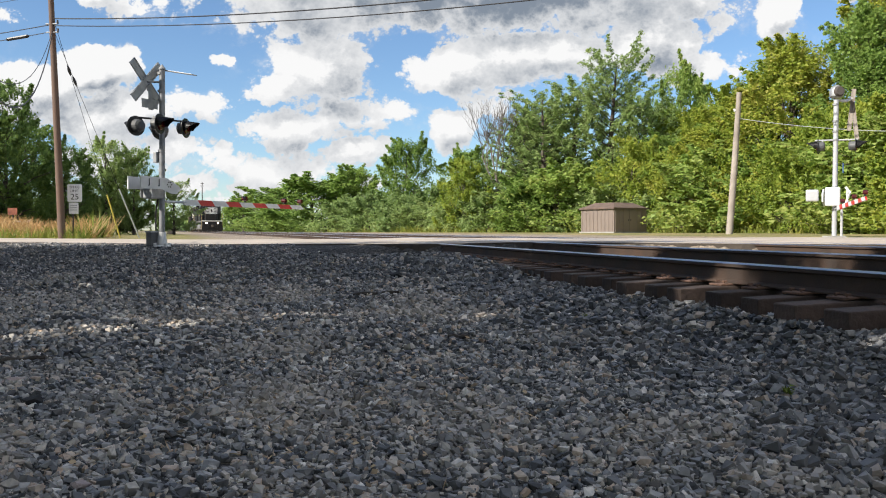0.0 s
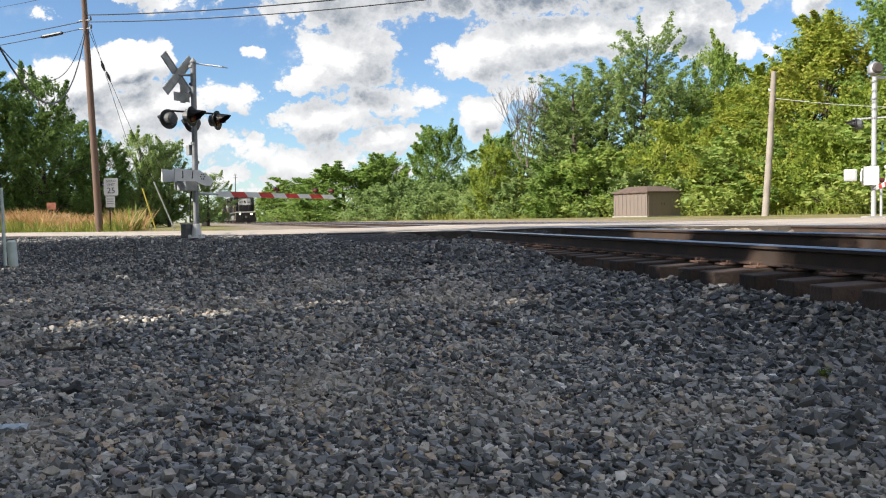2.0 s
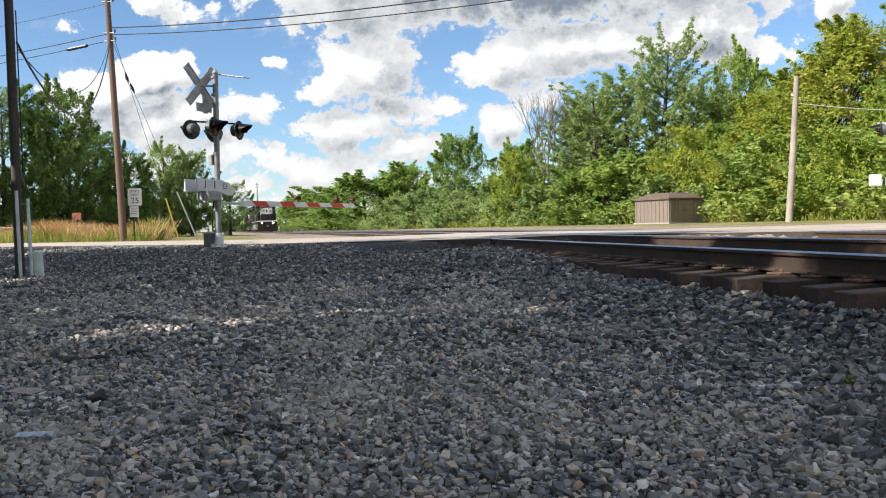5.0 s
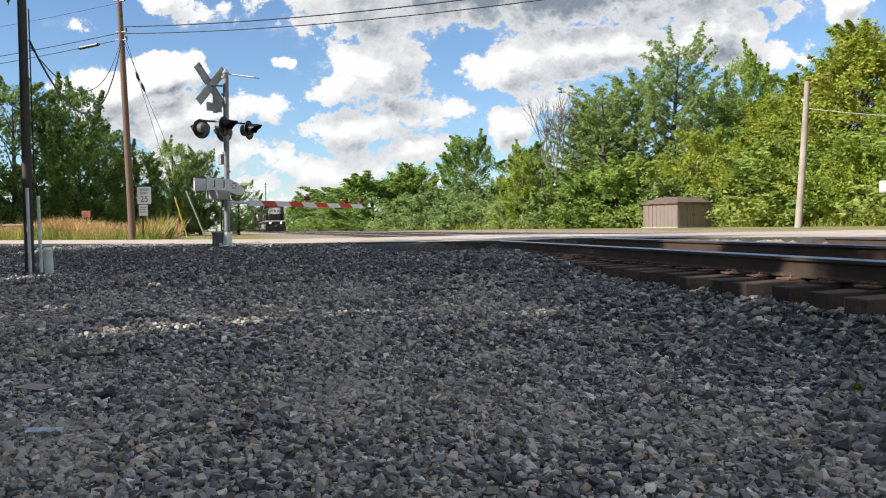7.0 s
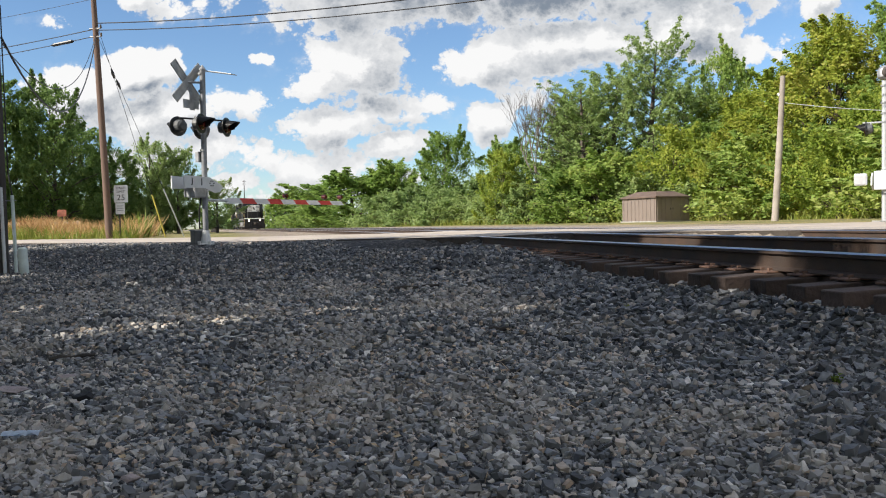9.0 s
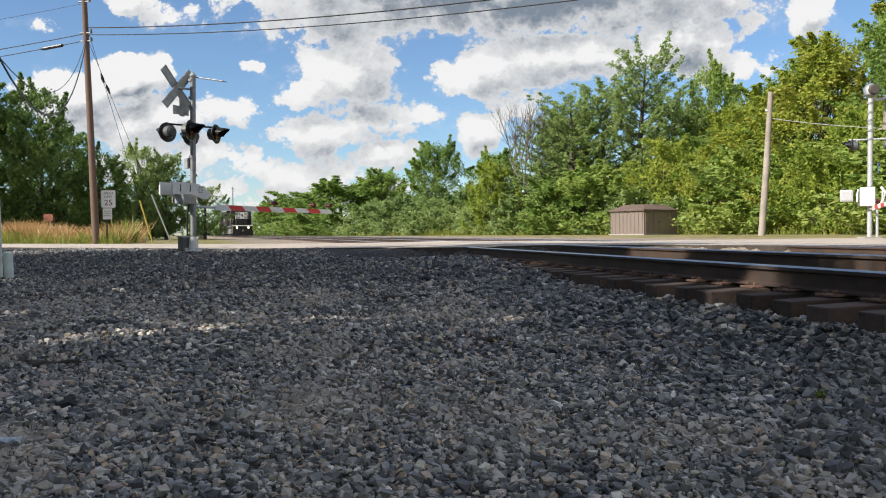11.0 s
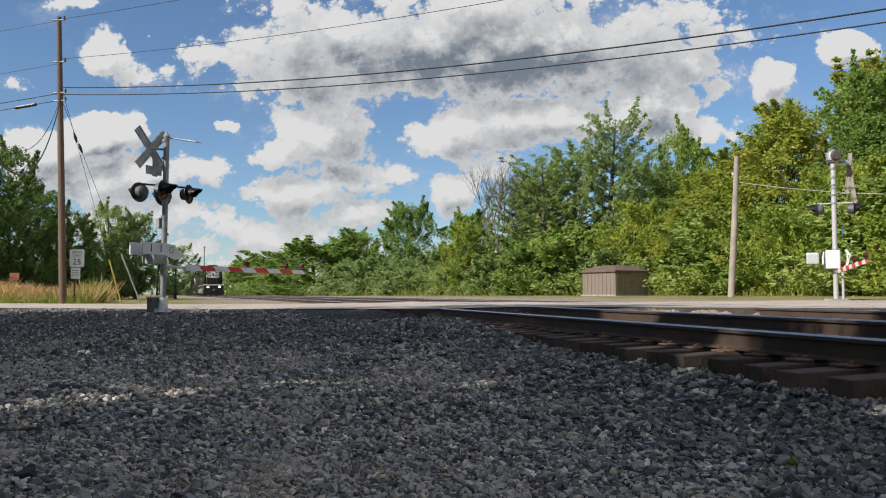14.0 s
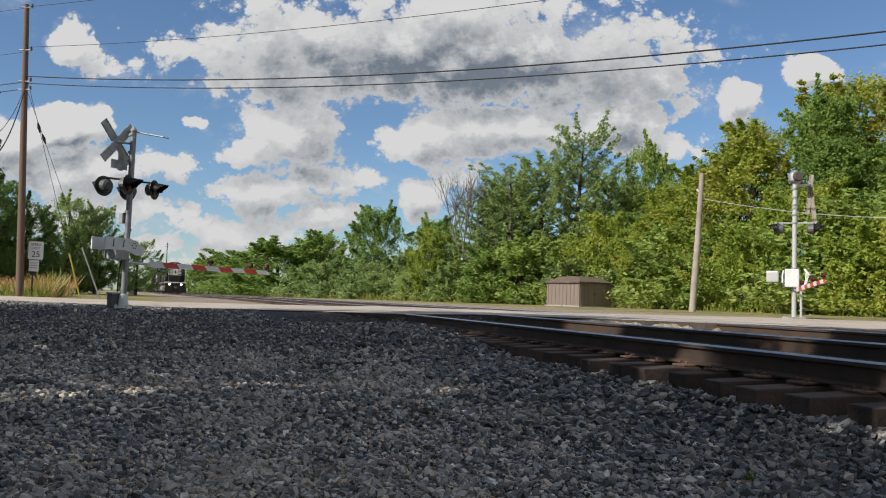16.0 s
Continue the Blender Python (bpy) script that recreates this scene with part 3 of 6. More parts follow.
def build_tracks():
    for tr in (0, 1):
        th = thing("railway_track", ("worn steel rails on dark timber ties in stone ballast" if tr == 0 else "rust-brown rails of the second track on timber ties"),
                   "track", kind="structure")
        for side in (0, 1):
            ob = new("rail", rail_mesh(tr, side, -16, 330, 1.0))
            ob.parent = th
            tagged(ob, "rusted steel rail with a bright worn head")
        rnd = random.Random(5 + tr)
        shared = {}

        def shared_mesh(key, make, material):
            if key not in shared:
                bm = make()
                me = bpy.data.meshes.new(key)
                bm.to_mesh(me), bm.free()
                me.materials.append(material)
                shared[key] = me
            return shared[key]
        zt = [z - 0.196 for z in RAIL_Z[tr]]
        tilt = math.degrees(math.atan2(zt[1] - zt[0], 1.506))
        s = -9.0
        far_v = []
        while s < 120:
            s += 0.497 + rnd.uniform(-0.035, 0.035)
            o = (TRACK2 if tr else 0) + rnd.uniform(-0.06, 0.06)
            x, y = track_pt(s, o)
            if -0.15 < road_e(x, y) < ROAD_W + 0.1:
                continue
            zc = (zt[0] + zt[1]) / 2
            ang = math.degrees(TH0 + min(s, S_TAN) / RR) + rnd.uniform(-1.2, 1.2)
            if road_e(x, y) < 0:
                k = rnd.randrange(3)
                tie = new("tie", shared_mesh("tie%d" % k, lambda: box(B(), (0, 0, -0.09), (2.59 + 0.04 * k, 0.215 + 0.01 * k, 0.18), None, 0.012), M_TIE))
                tie.parent = th
                tie.matrix_basis = pose(x, y, zc + rnd.uniform(-0.008, 0.002), 0, -tilt, ang)
                for side in (0, 1):
                    px, py = track_pt(s, (TRACK2 if tr else 0) + (0.753 if side else -0.753))

                    def plate():
                        bm = box(B(), (0, 0, 0.008), (0.36, 0.19, 0.017), None, 0.004)
                        for sx in (-0.13, 0.13):
                            for sy in (-0.055, 0.055):
                                tube(bm, [(sx, sy, 0.0), (sx, sy, 0.035)], 0.009, 6)
                                box(bm, (sx * 0.93, sy, 0.036), (0.034, 0.026, 0.014))
                        return bm
                    pl = new("tie_plate", shared_mesh("tie_plate", plate, M_PLATE))
                    pl.parent = th
                    pl.matrix_basis = pose(px, py, zt[side] + 0.004, 0, -tilt, ang)
            else:
                c, sn = math.cos(radians(ang)), math.sin(radians(ang))
                q = [(-1.3, -0.11), (1.3, -0.11), (1.3, 0.11), (-1.3, 0.11)]
                low = [(x + a * c - b * sn, y + a * sn + b * c, zc - 0.1) for a, b in q]
                far_v.append((low, [(p[0], p[1], zc) for p in low]))
        vv, ff = [], []
        for low, hi in far_v:
            b0 = len(vv)
            vv += low + hi
            ff += [(b0 + 4, b0 + 5, b0 + 6, b0 + 7)] + [(b0 + i, b0 + (i + 1) % 4, b0 + 4 + (i + 1) % 4, b0 + 4 + i) for i in range(4)]
        ob = new("far_ties", mesh_from("far_ties", vv, ff, M_TIE))
        ob.parent = th
        tagged(ob, "timber ties beyond the crossing", kind="stuff")


build_tracks()


# ---- ballast stones ----
def stone_shapes(n, seed):
    rnd = random.Random(seed)
    out = []
    for _ in range(n):
        bm = B()
        for sx in (-1, 1):
            for sy in (-1, 1):
                for sz in (-1, 1):
                    bm.verts.new((sx * 0.44 * rnd.uniform(0.35, 1.25), sy * 0.33 * rnd.uniform(0.35, 1.25), sz * 0.24 * rnd.uniform(0.5, 1.3)))
        r = bmesh.ops.convex_hull(bm, input=bm.verts)
        bmesh.ops.delete(bm, geom=[g for g in r["geom_interior"] if isinstance(g, bmesh.types.BMVert)], context="VERTS")
        bm.verts.index_update()
        out.append((np.array([v.co for v in bm.verts]), np.array([[v.index for v in f.verts] for f in bm.faces if len(f.verts) == 3])))
        bm.free()
    return out


def scatter_stones(name, label, pts, sizes, seed, material, sink=0.28):
    shapes = stone_shapes(14, seed)
    rng = np.random.default_rng(seed)
    kind = rng.integers(0, len(shapes), len(pts))
    V, F, base = [], [], 0
    for k, (sv, sf) in enumerate(shapes):
        P, S = pts[kind == k], sizes[kind == k]
        n = len(P)
        yaw = rng.uniform(0, math.tau, n)
        tilt = rng.normal(0, 0.62, n)
        ca, sa, cb, sb = np.cos(yaw), np.sin(yaw), np.cos(tilt), np.sin(tilt)
        x, y, z = sv[:, 0][None], sv[:, 1][None], sv[:, 2][None]
        x1, z1 = x * cb[:, None] + z * sb[:, None], -x * sb[:, None] + z * cb[:, None]
        w = np.stack([x1 * ca[:, None] - y * sa[:, None], x1 * sa[:, None] + y * ca[:, None], z1], -1) * S[:, None, None]
        lift = S * (0.3 - sink) + rng.uniform(-0.15, 0.3, n) * S
        w += P[:, None, :] + np.stack([np.zeros(n), np.zeros(n), lift], -1)[:, None, :]
        m = len(sv)
        V.append(w.reshape(-1, 3))
        F.append((sf[None] + (base + np.arange(n) * m)[:, None, None]).reshape(-1, 3))
        base += n * m
    v, f = np.concatenate(V), np.concatenate(F)
    me = bpy.data.meshes.new(name)
    me.vertices.add(len(v))
    me.vertices.foreach_set("co", v.astype(np.float32).ravel())
    me.loops.add(len(f) * 3)
    me.loops.foreach_set("vertex_index", f.astype(np.int32).ravel())
    me.polygons.add(len(f))
    me.polygons.foreach_set("loop_start", np.arange(0, len(f) * 3, 3, dtype=np.int32))
    me.update(calc_edges=True)
    me.shade_flat()
    me.materials.append(material)
    tagged(new(name, me), label, "gravel", kind="stuff")


def stone_field(seed, y0, y1, density, size):
    rng = np.random.default_rng(seed)
    area = (y1 - y0) * 30
    n = int(area * density)
    x, y = rng.uniform(-15, 15, n), rng.uniform(y0, y1, n)
    off, s = off_s(x, y)
    e = road_e(x, y)
    fan = (x > -0.68 * y - 0.2) & (x < 0.62 * y + 0.2)       # loose stones lie in a widening wedge of the yard
    keep = fan & (e < -0.12) & (off < 1.5)
    keep &= ~((e > -0.75) & (x > -3.4) & (off < -1.2))      # the road's end is bare earth here
    # clean, larger ballast on the shoulder; finer dusty stones in the yard
    shoulder = off > -2.75 + 0.16 * np.sin(2.1 * s) + 0.1 * np.sin(5.3 * s + 1) + rng.normal(0, 0.14, n)
    keep &= ~shoulder | (rng.uniform(0, 1, n) < 0.92)
    x, y, off, e, shoulder = x[keep], y[keep], off[keep], e[keep], shoulder[keep]
    sz = size * np.clip(rng.lognormal(-0.05, 0.36, len(x)), 0.42, 2.0)
    sz *= np.where(shoulder, 1.0, 0.8)
    sz = np.where(off > -1.25, sz * 0.8, sz)
    p = np.stack([x, y, ground_z(x, y)], -1)
    dark = ~shoulder & (rng.uniform(0, 1, len(x)) < sstep(-9.0, -5.0, e) * 0.85 + 0.1 * sstep(0, -3, x))
    a, b = ~shoulder & ~dark, shoulder
    scatter_stones("yard_gravel", "dusty grey crushed stones of the yard with painted sun dapples", p[a], sz[a], seed, M_STONE)
    scatter_stones("ballast_gravel", "sharp dark grey crushed ballast stones of the track shoulder", p[b], sz[b], seed + 50, M_BALLAST)
    scatter_stones("dark_gravel", "dark fine gravel between the yard and the road", p[dark], sz[dark] * 0.95, seed + 90, M_BALLAST)


stone_field(11, 1.7, 5.5, 2050, 0.04)
stone_field(12, 5.5, 10.0, 800, 0.049)
stone_field(13, 10.0, 23.0, 250, 0.058)

# ---- trees ----
def leaf_tris(rng, centres, radii, per, size, droop=0.0, flat=0.75):
    """Clumps of small pointed leaves round the given centres."""
    n = len(centres) * per
    c = np.repeat(centres, per, 0)
    r = np.repeat(radii, per)
    d = rng.normal(0, 1, (n, 3))
    d /= np.linalg.norm(d, axis=1)[:, None]
    p = c + d * (r * rng.uniform(0.05, 1.0, n) ** 0.6 * rng.uniform(0.8, 1.3, n))[:, None] * np.array((1, 1, flat))
    nrm = d * 0.55 + np.array((0, 0, 0.12)) + rng.normal(0, 0.75, (n, 3))
    nrm /= np.linalg.norm(nrm, axis=1)[:, None]
    t = np.cross(nrm, rng.normal(0, 1, (n, 3)))
    t /= np.linalg.norm(t, axis=1)[:, None]
    b = np.cross(nrm, t)
    s = (size * rng.uniform(0.6, 1.4, n))[:, None]
    q = np.stack([p - t * s * 0.6 - b * s * 0.55, p + t * s - np.array((0, 0, droop)) * s, p - t * s * 0.6 + b * s * 0.55], 1)
    return q.reshape(-1, 3)


def make_tree(name, label, h, r, seed, leaf, shape="round", clumps=90, per=100, size=0.17, bare=0.25, category="tree", bark=None, clump_r=(0.45, 0.95), group=""):
    rng = np.random.default_rng(seed)
    rnd = random.Random(seed)
    th = thing(name, label, category, group=group)
    bm = B()
    trunk_r = 0.016 * h + 0.03
    lean = (rnd.uniform(-0.03, 0.03) * h, rnd.uniform(-0.03, 0.03) * h)
    axis = [Vector((lean[0] * t * t + 0.05 * math.sin(5 * t + seed), lean[1] * t * t, h * 0.93 * t)) for t in (0, 0.15, 0.3, 0.45, 0.6, 0.75, 0.9, 1.0)]
    tube(bm, axis, [trunk_r * (1.25 - 1.15 * t) for t in (0, 0.12, 0.3, 0.45, 0.6, 0.75, 0.9, 1.0)], 8)
    cs, rs = [], []
    tries = 0
    while len(cs) < clumps and tries < clumps * 30:
        tries += 1
        t = rnd.uniform(bare, 1.0)
        k = (t - bare) / (1 - bare)
        if shape == "round":
            w = r * (math.sin(math.pi * min(1, 0.13 + 0.82 * k)) ** 0.6)
        elif shape == "spire":
            w = r * (1.0 - 0.8 * k ** 1.8) * min(1, 0.6 + 1.5 * k)
        elif shape == "full":
            w = r * (1 - k ** 3) ** 0.55 * (0.85 + 0.25 * math.sin(9 * k + seed))
        else:                                       # bush, leafy to the ground
            w = r * (1 - k ** 2.2) ** 0.5
        a = rnd.uniform(0, math.tau)
        rr = w * rnd.uniform(0.2, 1.0) ** 0.5 * (0.86 + 0.2 * math.sin(3 * a + seed) + 0.14 * math.sin(7 * t * 3 + a * 2))
        p = Vector((math.cos(a) * rr, math.sin(a) * rr, h * t))
        cs.append(p)
        rs.append(rnd.uniform(*clump_r) * (0.6 if shape == "spire" and k > 0.6 else 1.0))
    if shape == "spire":                             # upswept limbs with thin leafy side twigs and spiky tips
        cs, rs = [], []
        for i in range(66):
            t = bare + (0.99 - bare) * (i + 0.5) / 66
            a = i * 2.4 + rnd.uniform(-0.4, 0.4)
            ln = r * (1.1 - 0.6 * t) * rnd.uniform(0.7, 1.25)
            foot = Vector((lean[0] * t * t, lean[1] * t * t, h * 0.88 * t))
            tip = foot + Vector((math.cos(a) * ln, math.sin(a) * ln, ln * (0.35 + 0.85 * t)))
            bend = foot.lerp(tip, 0.5) - Vector((0, 0, 0.1 * ln))
            tube(bm, [foot, bend, tip], [trunk_r * 0.34 * (1.15 - t), trunk_r * 0.2 * (1.15 - t), 0.01], 5, False)
            along = (tip - foot).normalized()
            for k in range(9):
                f = 0.22 + 0.78 * k / 8
                q = foot.lerp(bend, f * 2) if f < 0.5 else bend.lerp(tip, f * 2 - 1)
                side = (along * 0.9 + Vector((rnd.gauss(0, 0.7), rnd.gauss(0, 0.7), rnd.gauss(0.1, 0.3)))).normalized()
                tw = rnd.uniform(0.45, 1.0) * (1.15 - 0.7 * f)
                for g in (0.3, 0.7, 1.05):
                    cs.append(q + side * (tw * g))
                    rs.append((0.3 - 0.13 * g) * rnd.uniform(0.8, 1.3))
    else:                                            # shoots that break the outline
        for i in range(clumps // 3):
            p = cs[rnd.randrange(clumps)]
            out = Vector((p.x, p.y, 0)) * (1.0 / max(0.5, r)) + Vector((rnd.uniform(-0.5, 0.5), rnd.uniform(-0.5, 0.5), rnd.uniform(0.3, 1.1)))
            out.normalize()
            ln = rnd.uniform(0.7, 1.7) * (0.5 + 0.045 * h)
            for k in range(4):
                cs.append(p + out * (ln * (0.4 + 0.25 * k)))
                rs.append(clump_r[0] * (0.85 - 0.17 * k))
    for i, p in enumerate(cs):
        if i < clumps and i % 5 == 0 and shape != "spire":
            t0 = max(0.08, p.z / h - rnd.uniform(0.12, 0.28))
            a = Vector((lean[0] * t0 * t0, lean[1] * t0 * t0, h * 0.93 * t0))
            mid = a.lerp(p, 0.55) + Vector((0, 0, 0.06 * h * rnd.uniform(-0.3, 0.8)))
            tube(bm, [a, mid, p], [trunk_r * 0.42 * (1.1 - t0), trunk_r * 0.24 * (1.1 - t0), 0.012], 5, False)
    part("trunk", bm, bark or M_BARK, th, smooth=True)
    q = leaf_tris(rng, np.array([tuple(c) for c in cs]), np.array(rs), per, size, 0.25, 1.0 if shape == "spire" else 0.88)
    q[:, 2] = np.maximum(q[:, 2], 0.03)
    cr = new("crown", quads_mesh("crown", q, 3, leaf))
    cr.parent = th
    return th


def set_tree(th, x, y, h_scale=1.0, w_scale=1.0, rz=0.0, sink=0.05):
    m = Matrix.Translation((x, y, gz(x, y) - sink)) @ pose(0, 0, 0, 0, 0, rz) @ Matrix.Diagonal((w_scale, w_scale, h_scale, 1))
    return m


def place(proto, spots):
    """The first spot takes the tree itself, the others copies of it: x, y, height scale, width scale, turn."""
    first = True
    for x, y, hs, ws, rz in spots:
        m = set_tree(proto, x, y, hs, ws, rz)
        if first:
            proto.matrix_basis = m
            first = False
        else:
            copy_thing(proto, m)


BANK = [(-50, 190), (-32, 142), (-11, 96), (0, 82), (9, 75), (16, 70), (21.5, 60), (24, 50), (25.5, 40), (28, 31), (33, 20)]


def bank_point(t):
    k = min(int(t), len(BANK) - 2)
    f = t - k
    return BANK[k][0] * (1 - f) + BANK[k + 1][0] * f, BANK[k][1] * (1 - f) + BANK[k + 1][1] * f


def build_trees():
    rnd = random.Random(77)
    # bushes along the far side of the railway, leafy to the ground
    bushes = [make_tree("bush", lab, h, r, sd, lf, "bush", cl, per, sz, 0.04, "bush", clump_r=(0.4, 0.85), group="bushes along the railway")
              for lab, h, r, sd, lf, cl, per, sz in (
                  ("sunlit yellow-green bush leafy down to the ground", 4.2, 2.7, 3, M_LEAF_B, 110, 54, 0.11),
                  ("mid-green bushy sapling thicket beside the tracks", 5.0, 2.6, 4, M_LEAF_A, 110, 54, 0.11),
                  ("bright green sumac-like bush beside the tracks", 3.4, 2.5, 5, M_LEAF_D, 100, 54, 0.115),
                  ("dense yellow-green young trees grown together", 6.6, 3.0, 6, M_LEAF_B, 125, 54, 0.11))]
    spots = {i: [] for i in range(4)}
    n = 40
    for i in range(n):
        t = (len(BANK) - 1.001) * ((i + rnd.uniform(-0.25, 0.25) + 0.3) / n) ** 0.82
        x, y = bank_point(max(0, t))
        far = y > 100
        x += rnd.uniform(-0.8, 0.8)
        y += rnd.uniform(-0.5, 1.5)
        k = rnd.choice([1, 1, 2, 2, 2, 3] if t < 6 else [0, 0, 1, 3, 3])
        s = rnd.uniform(0.8, 1.15) * (1.15 if far else 1)
        spots[k].append((x, y, s, s * rnd.uniform(0.95, 1.25) * (1.3 if far else 1), rnd.uniform(0, 360)))
    for i in range(12):                              # a second, taller row behind
        t = (len(BANK) - 1.001) * ((i + 0.5) / 12) ** 0.85
        x, y = bank_point(t)
        x, y = x + 3.0 + rnd.uniform(0, 1.5), y + 3.0 + rnd.uniform(0, 2)
        s = rnd.uniform(1.1, 1.45)
        spots[rnd.choice([1, 2] if t < 6 else [1, 3])].append((x, y, s, s, rnd.uniform(0, 360)))
    for k, b in enumerate(bushes):
        place(b, spots[k])
    # taller trees behind the bushes
    place(make_tree("tree", "round-crowned green tree behind the bushes", 10.5, 4.2, 21, M_LEAF_A, "round", 190, 64, 0.13, 0.2),
          [(-4.2, 98, 1.0, 1.05, 20), (-12, 112, 0.8, 1.0, 110), (3, 92, 0.85, 0.8, 200), (23.8, 82, 1.5, 0.95, 300), (9.9, 84, 1.15, 0.9, 45)])
    place(make_tree("tree", "tall feathery light-green tree with upswept branches", 17.6, 4.4, 22, M_LEAF_D, "spire", 240, 14, 0.105, 0.12, clump_r=(0.3, 0.62)),
          [(15.6, 77, 1.0, 1.2, 0), (9.6, 78, 0.78, 1.1, 130), (12.4, 79, 0.86, 1.15, 70), (19.2, 77, 0.74, 1.1, 250), (8.0, 82, 0.6, 1.1, 310)])
    place(make_tree("tree", "tall yellow-green tree in full sun", 15.0, 4.6, 23, M_LEAF_B, "full", 270, 60, 0.12, 0.03),
          [(24.5, 61, 0.86, 1.15, 0), (31.0, 55, 1.27, 1.5, 80), (34.5, 50, 1.2, 1.4, 200), (22.0, 68, 0.68, 1.0, 310), (36, 38, 1.15, 1.3, 150), (25.0, 58.5, 1.06, 1.15, 190), (23.2, 71, 0.84, 1.0, 100), (26.0, 74, 1.0, 1.15, 220), (22.0, 78, 0.88, 1.0, 340)])
    place(make_tree("tree", "tall mid-green tree with a dense crown", 14.0, 4.2, 24, M_LEAF_A, "full", 260, 60, 0.12, 0.03),
          [(26.8, 52, 1.0, 1.0, 75), (29.5, 45, 0.95, 1.15, 30), (33, 34, 0.9, 1.1, 120), (27.0, 50, 0.78, 1.0, 260), (19.5, 73, 0.6, 1.0, 40)])
    # trees across the road
    place(make_tree("tree", "dark green broad tree across the road", 10.2, 4.2, 25, M_LEAF_C, "round", 200, 66, 0.125, 0.05),
          [(-33.5, 54, 1.0, 1.05, 0), (-30.4, 57, 1.03, 0.8, 90), (-38.5, 50, 1.05, 1.1, 200), (-44, 46, 1.1, 1.2, 280), (-32, 63, 0.8, 0.9, 30),
           (-28.6, 62, 0.66, 0.62, 150), (-27.0, 68, 0.5, 0.7, 60)])
    place(make_tree("tree", "small round olive-green tree in the open", 7.6, 3.0, 26, M_LEAF_D, "round", 130, 60, 0.1, 0.1, clump_r=(0.3, 0.7)),
          [(-27.2, 66, 1.0, 0.92, 0), (-25.3, 67, 0.92, 0.85, 140), (-23.0, 70, 0.6, 0.8, 230)])
    # unseen trees beside the yard, added to cast its shade and sun dapples
    place(make_tree("shade_tree", "unseen leafy tree added so its crown shades the gravel yard", 13.0, 4.6, 27, M_LEAF_C, "round", 70, 40, 0.38, 0.22),
          SHADE_TREES)
    place(make_tree("shade_tree", "unseen airy tree added to throw dappled shade on the gravel", 13.0, 4.6, 28, M_LEAF_C, "round", 56, 30, 0.36, 0.22), AIRY_TREES)
    # bare tree
    bare = thing("bare_tree", "leafless grey tree with fine upswept twigs", "tree", 5.2, 80, gz(5.2, 80))
    bm = B()
    rr = random.Random(9)

    def grow(p, d, length, r, level):
        q = p + d * length
        tube(bm, [p, p.lerp(q, 0.5) + Vector((rr.uniform(-0.1, 0.1), rr.uniform(-0.1, 0.1), 0)), q], [r, r * 0.8, r * 0.6], 5, False)
        if level == 0:
            return
        for _ in range(4 if level > 2 else 3):
            nd = (d + Vector((rr.uniform(-0.6, 0.6), rr.uniform(-0.6, 0.6), rr.uniform(0.0, 0.4)))).normalized()
            grow(p.lerp(q, rr.uniform(0.6, 1.0)), nd, length * rr.uniform(0.55, 0.8), r * 0.58, level - 1)
    grow(Vector((0, 0, 0)), Vector((0.02, 0, 1)), 5.2, 0.15, 5)
    part("trunk", bm, M_DEADWOOD, bare)
    # far woods close the horizon
    rng = np.random.default_rng(4)
    cs, rs = [], []
    for i in range(420):
        a = rng.uniform(-1.0, 0.75)
        d = rng.uniform(300, 420)
        hh = (6 + 8 * rng.uniform() ** 2) * (1 + 0.5 * math.sin(a * 9))
        for z in np.arange(1, max(2.5, hh), 3):
            cs.append((math.sin(a) * d, math.cos(a) * d, z))
            rs.append(rng.uniform(3, 5.5))
    q = leaf_tris(rng, np.array(cs), np.array(rs), 26, 1.5)
    tagged(new("far_woods", quads_mesh("far_woods", q, 3, M_WOODS)), "hazy line of distant woods", "woods", kind="stuff")


# trees out of view, each set where its shadow falls on the yard
SHADE_TREES = [(-12.5, 2.6, 0.95, 0.95, 60), (-14.2, 8.0, 0.85, 0.9, 140), (-9, -7.5, 1.0, 1.0, 220),
               (-18.5, 4.5, 1.1, 1.0, 95), (-16, -6, 1.2, 1.1, 190), (-20, 11.5, 0.9, 1.0, 20), (2.5, -8.5, 0.9, 0.9, 80), (-21, 16.5, 0.6, 0.8, 250),
               (-13.2, 12.3, 0.78, 0.78, 170), (-11.2, 6.0, 0.7, 0.7, 10), (-5.6, -0.2, 0.95, 0.74, 15),
               (-7.8, 1.6, 1.15, 0.75, 130), (-11.6, 9.4, 1.02, 0.8, 75), (-13.5, 6.5, 1.15, 0.9, 215)]
AIRY_TREES = [(-11, -2.3, 1.0, 1.0, 0), (-3.6, -5.0, 0.95, 0.8, 300)]
build_trees()


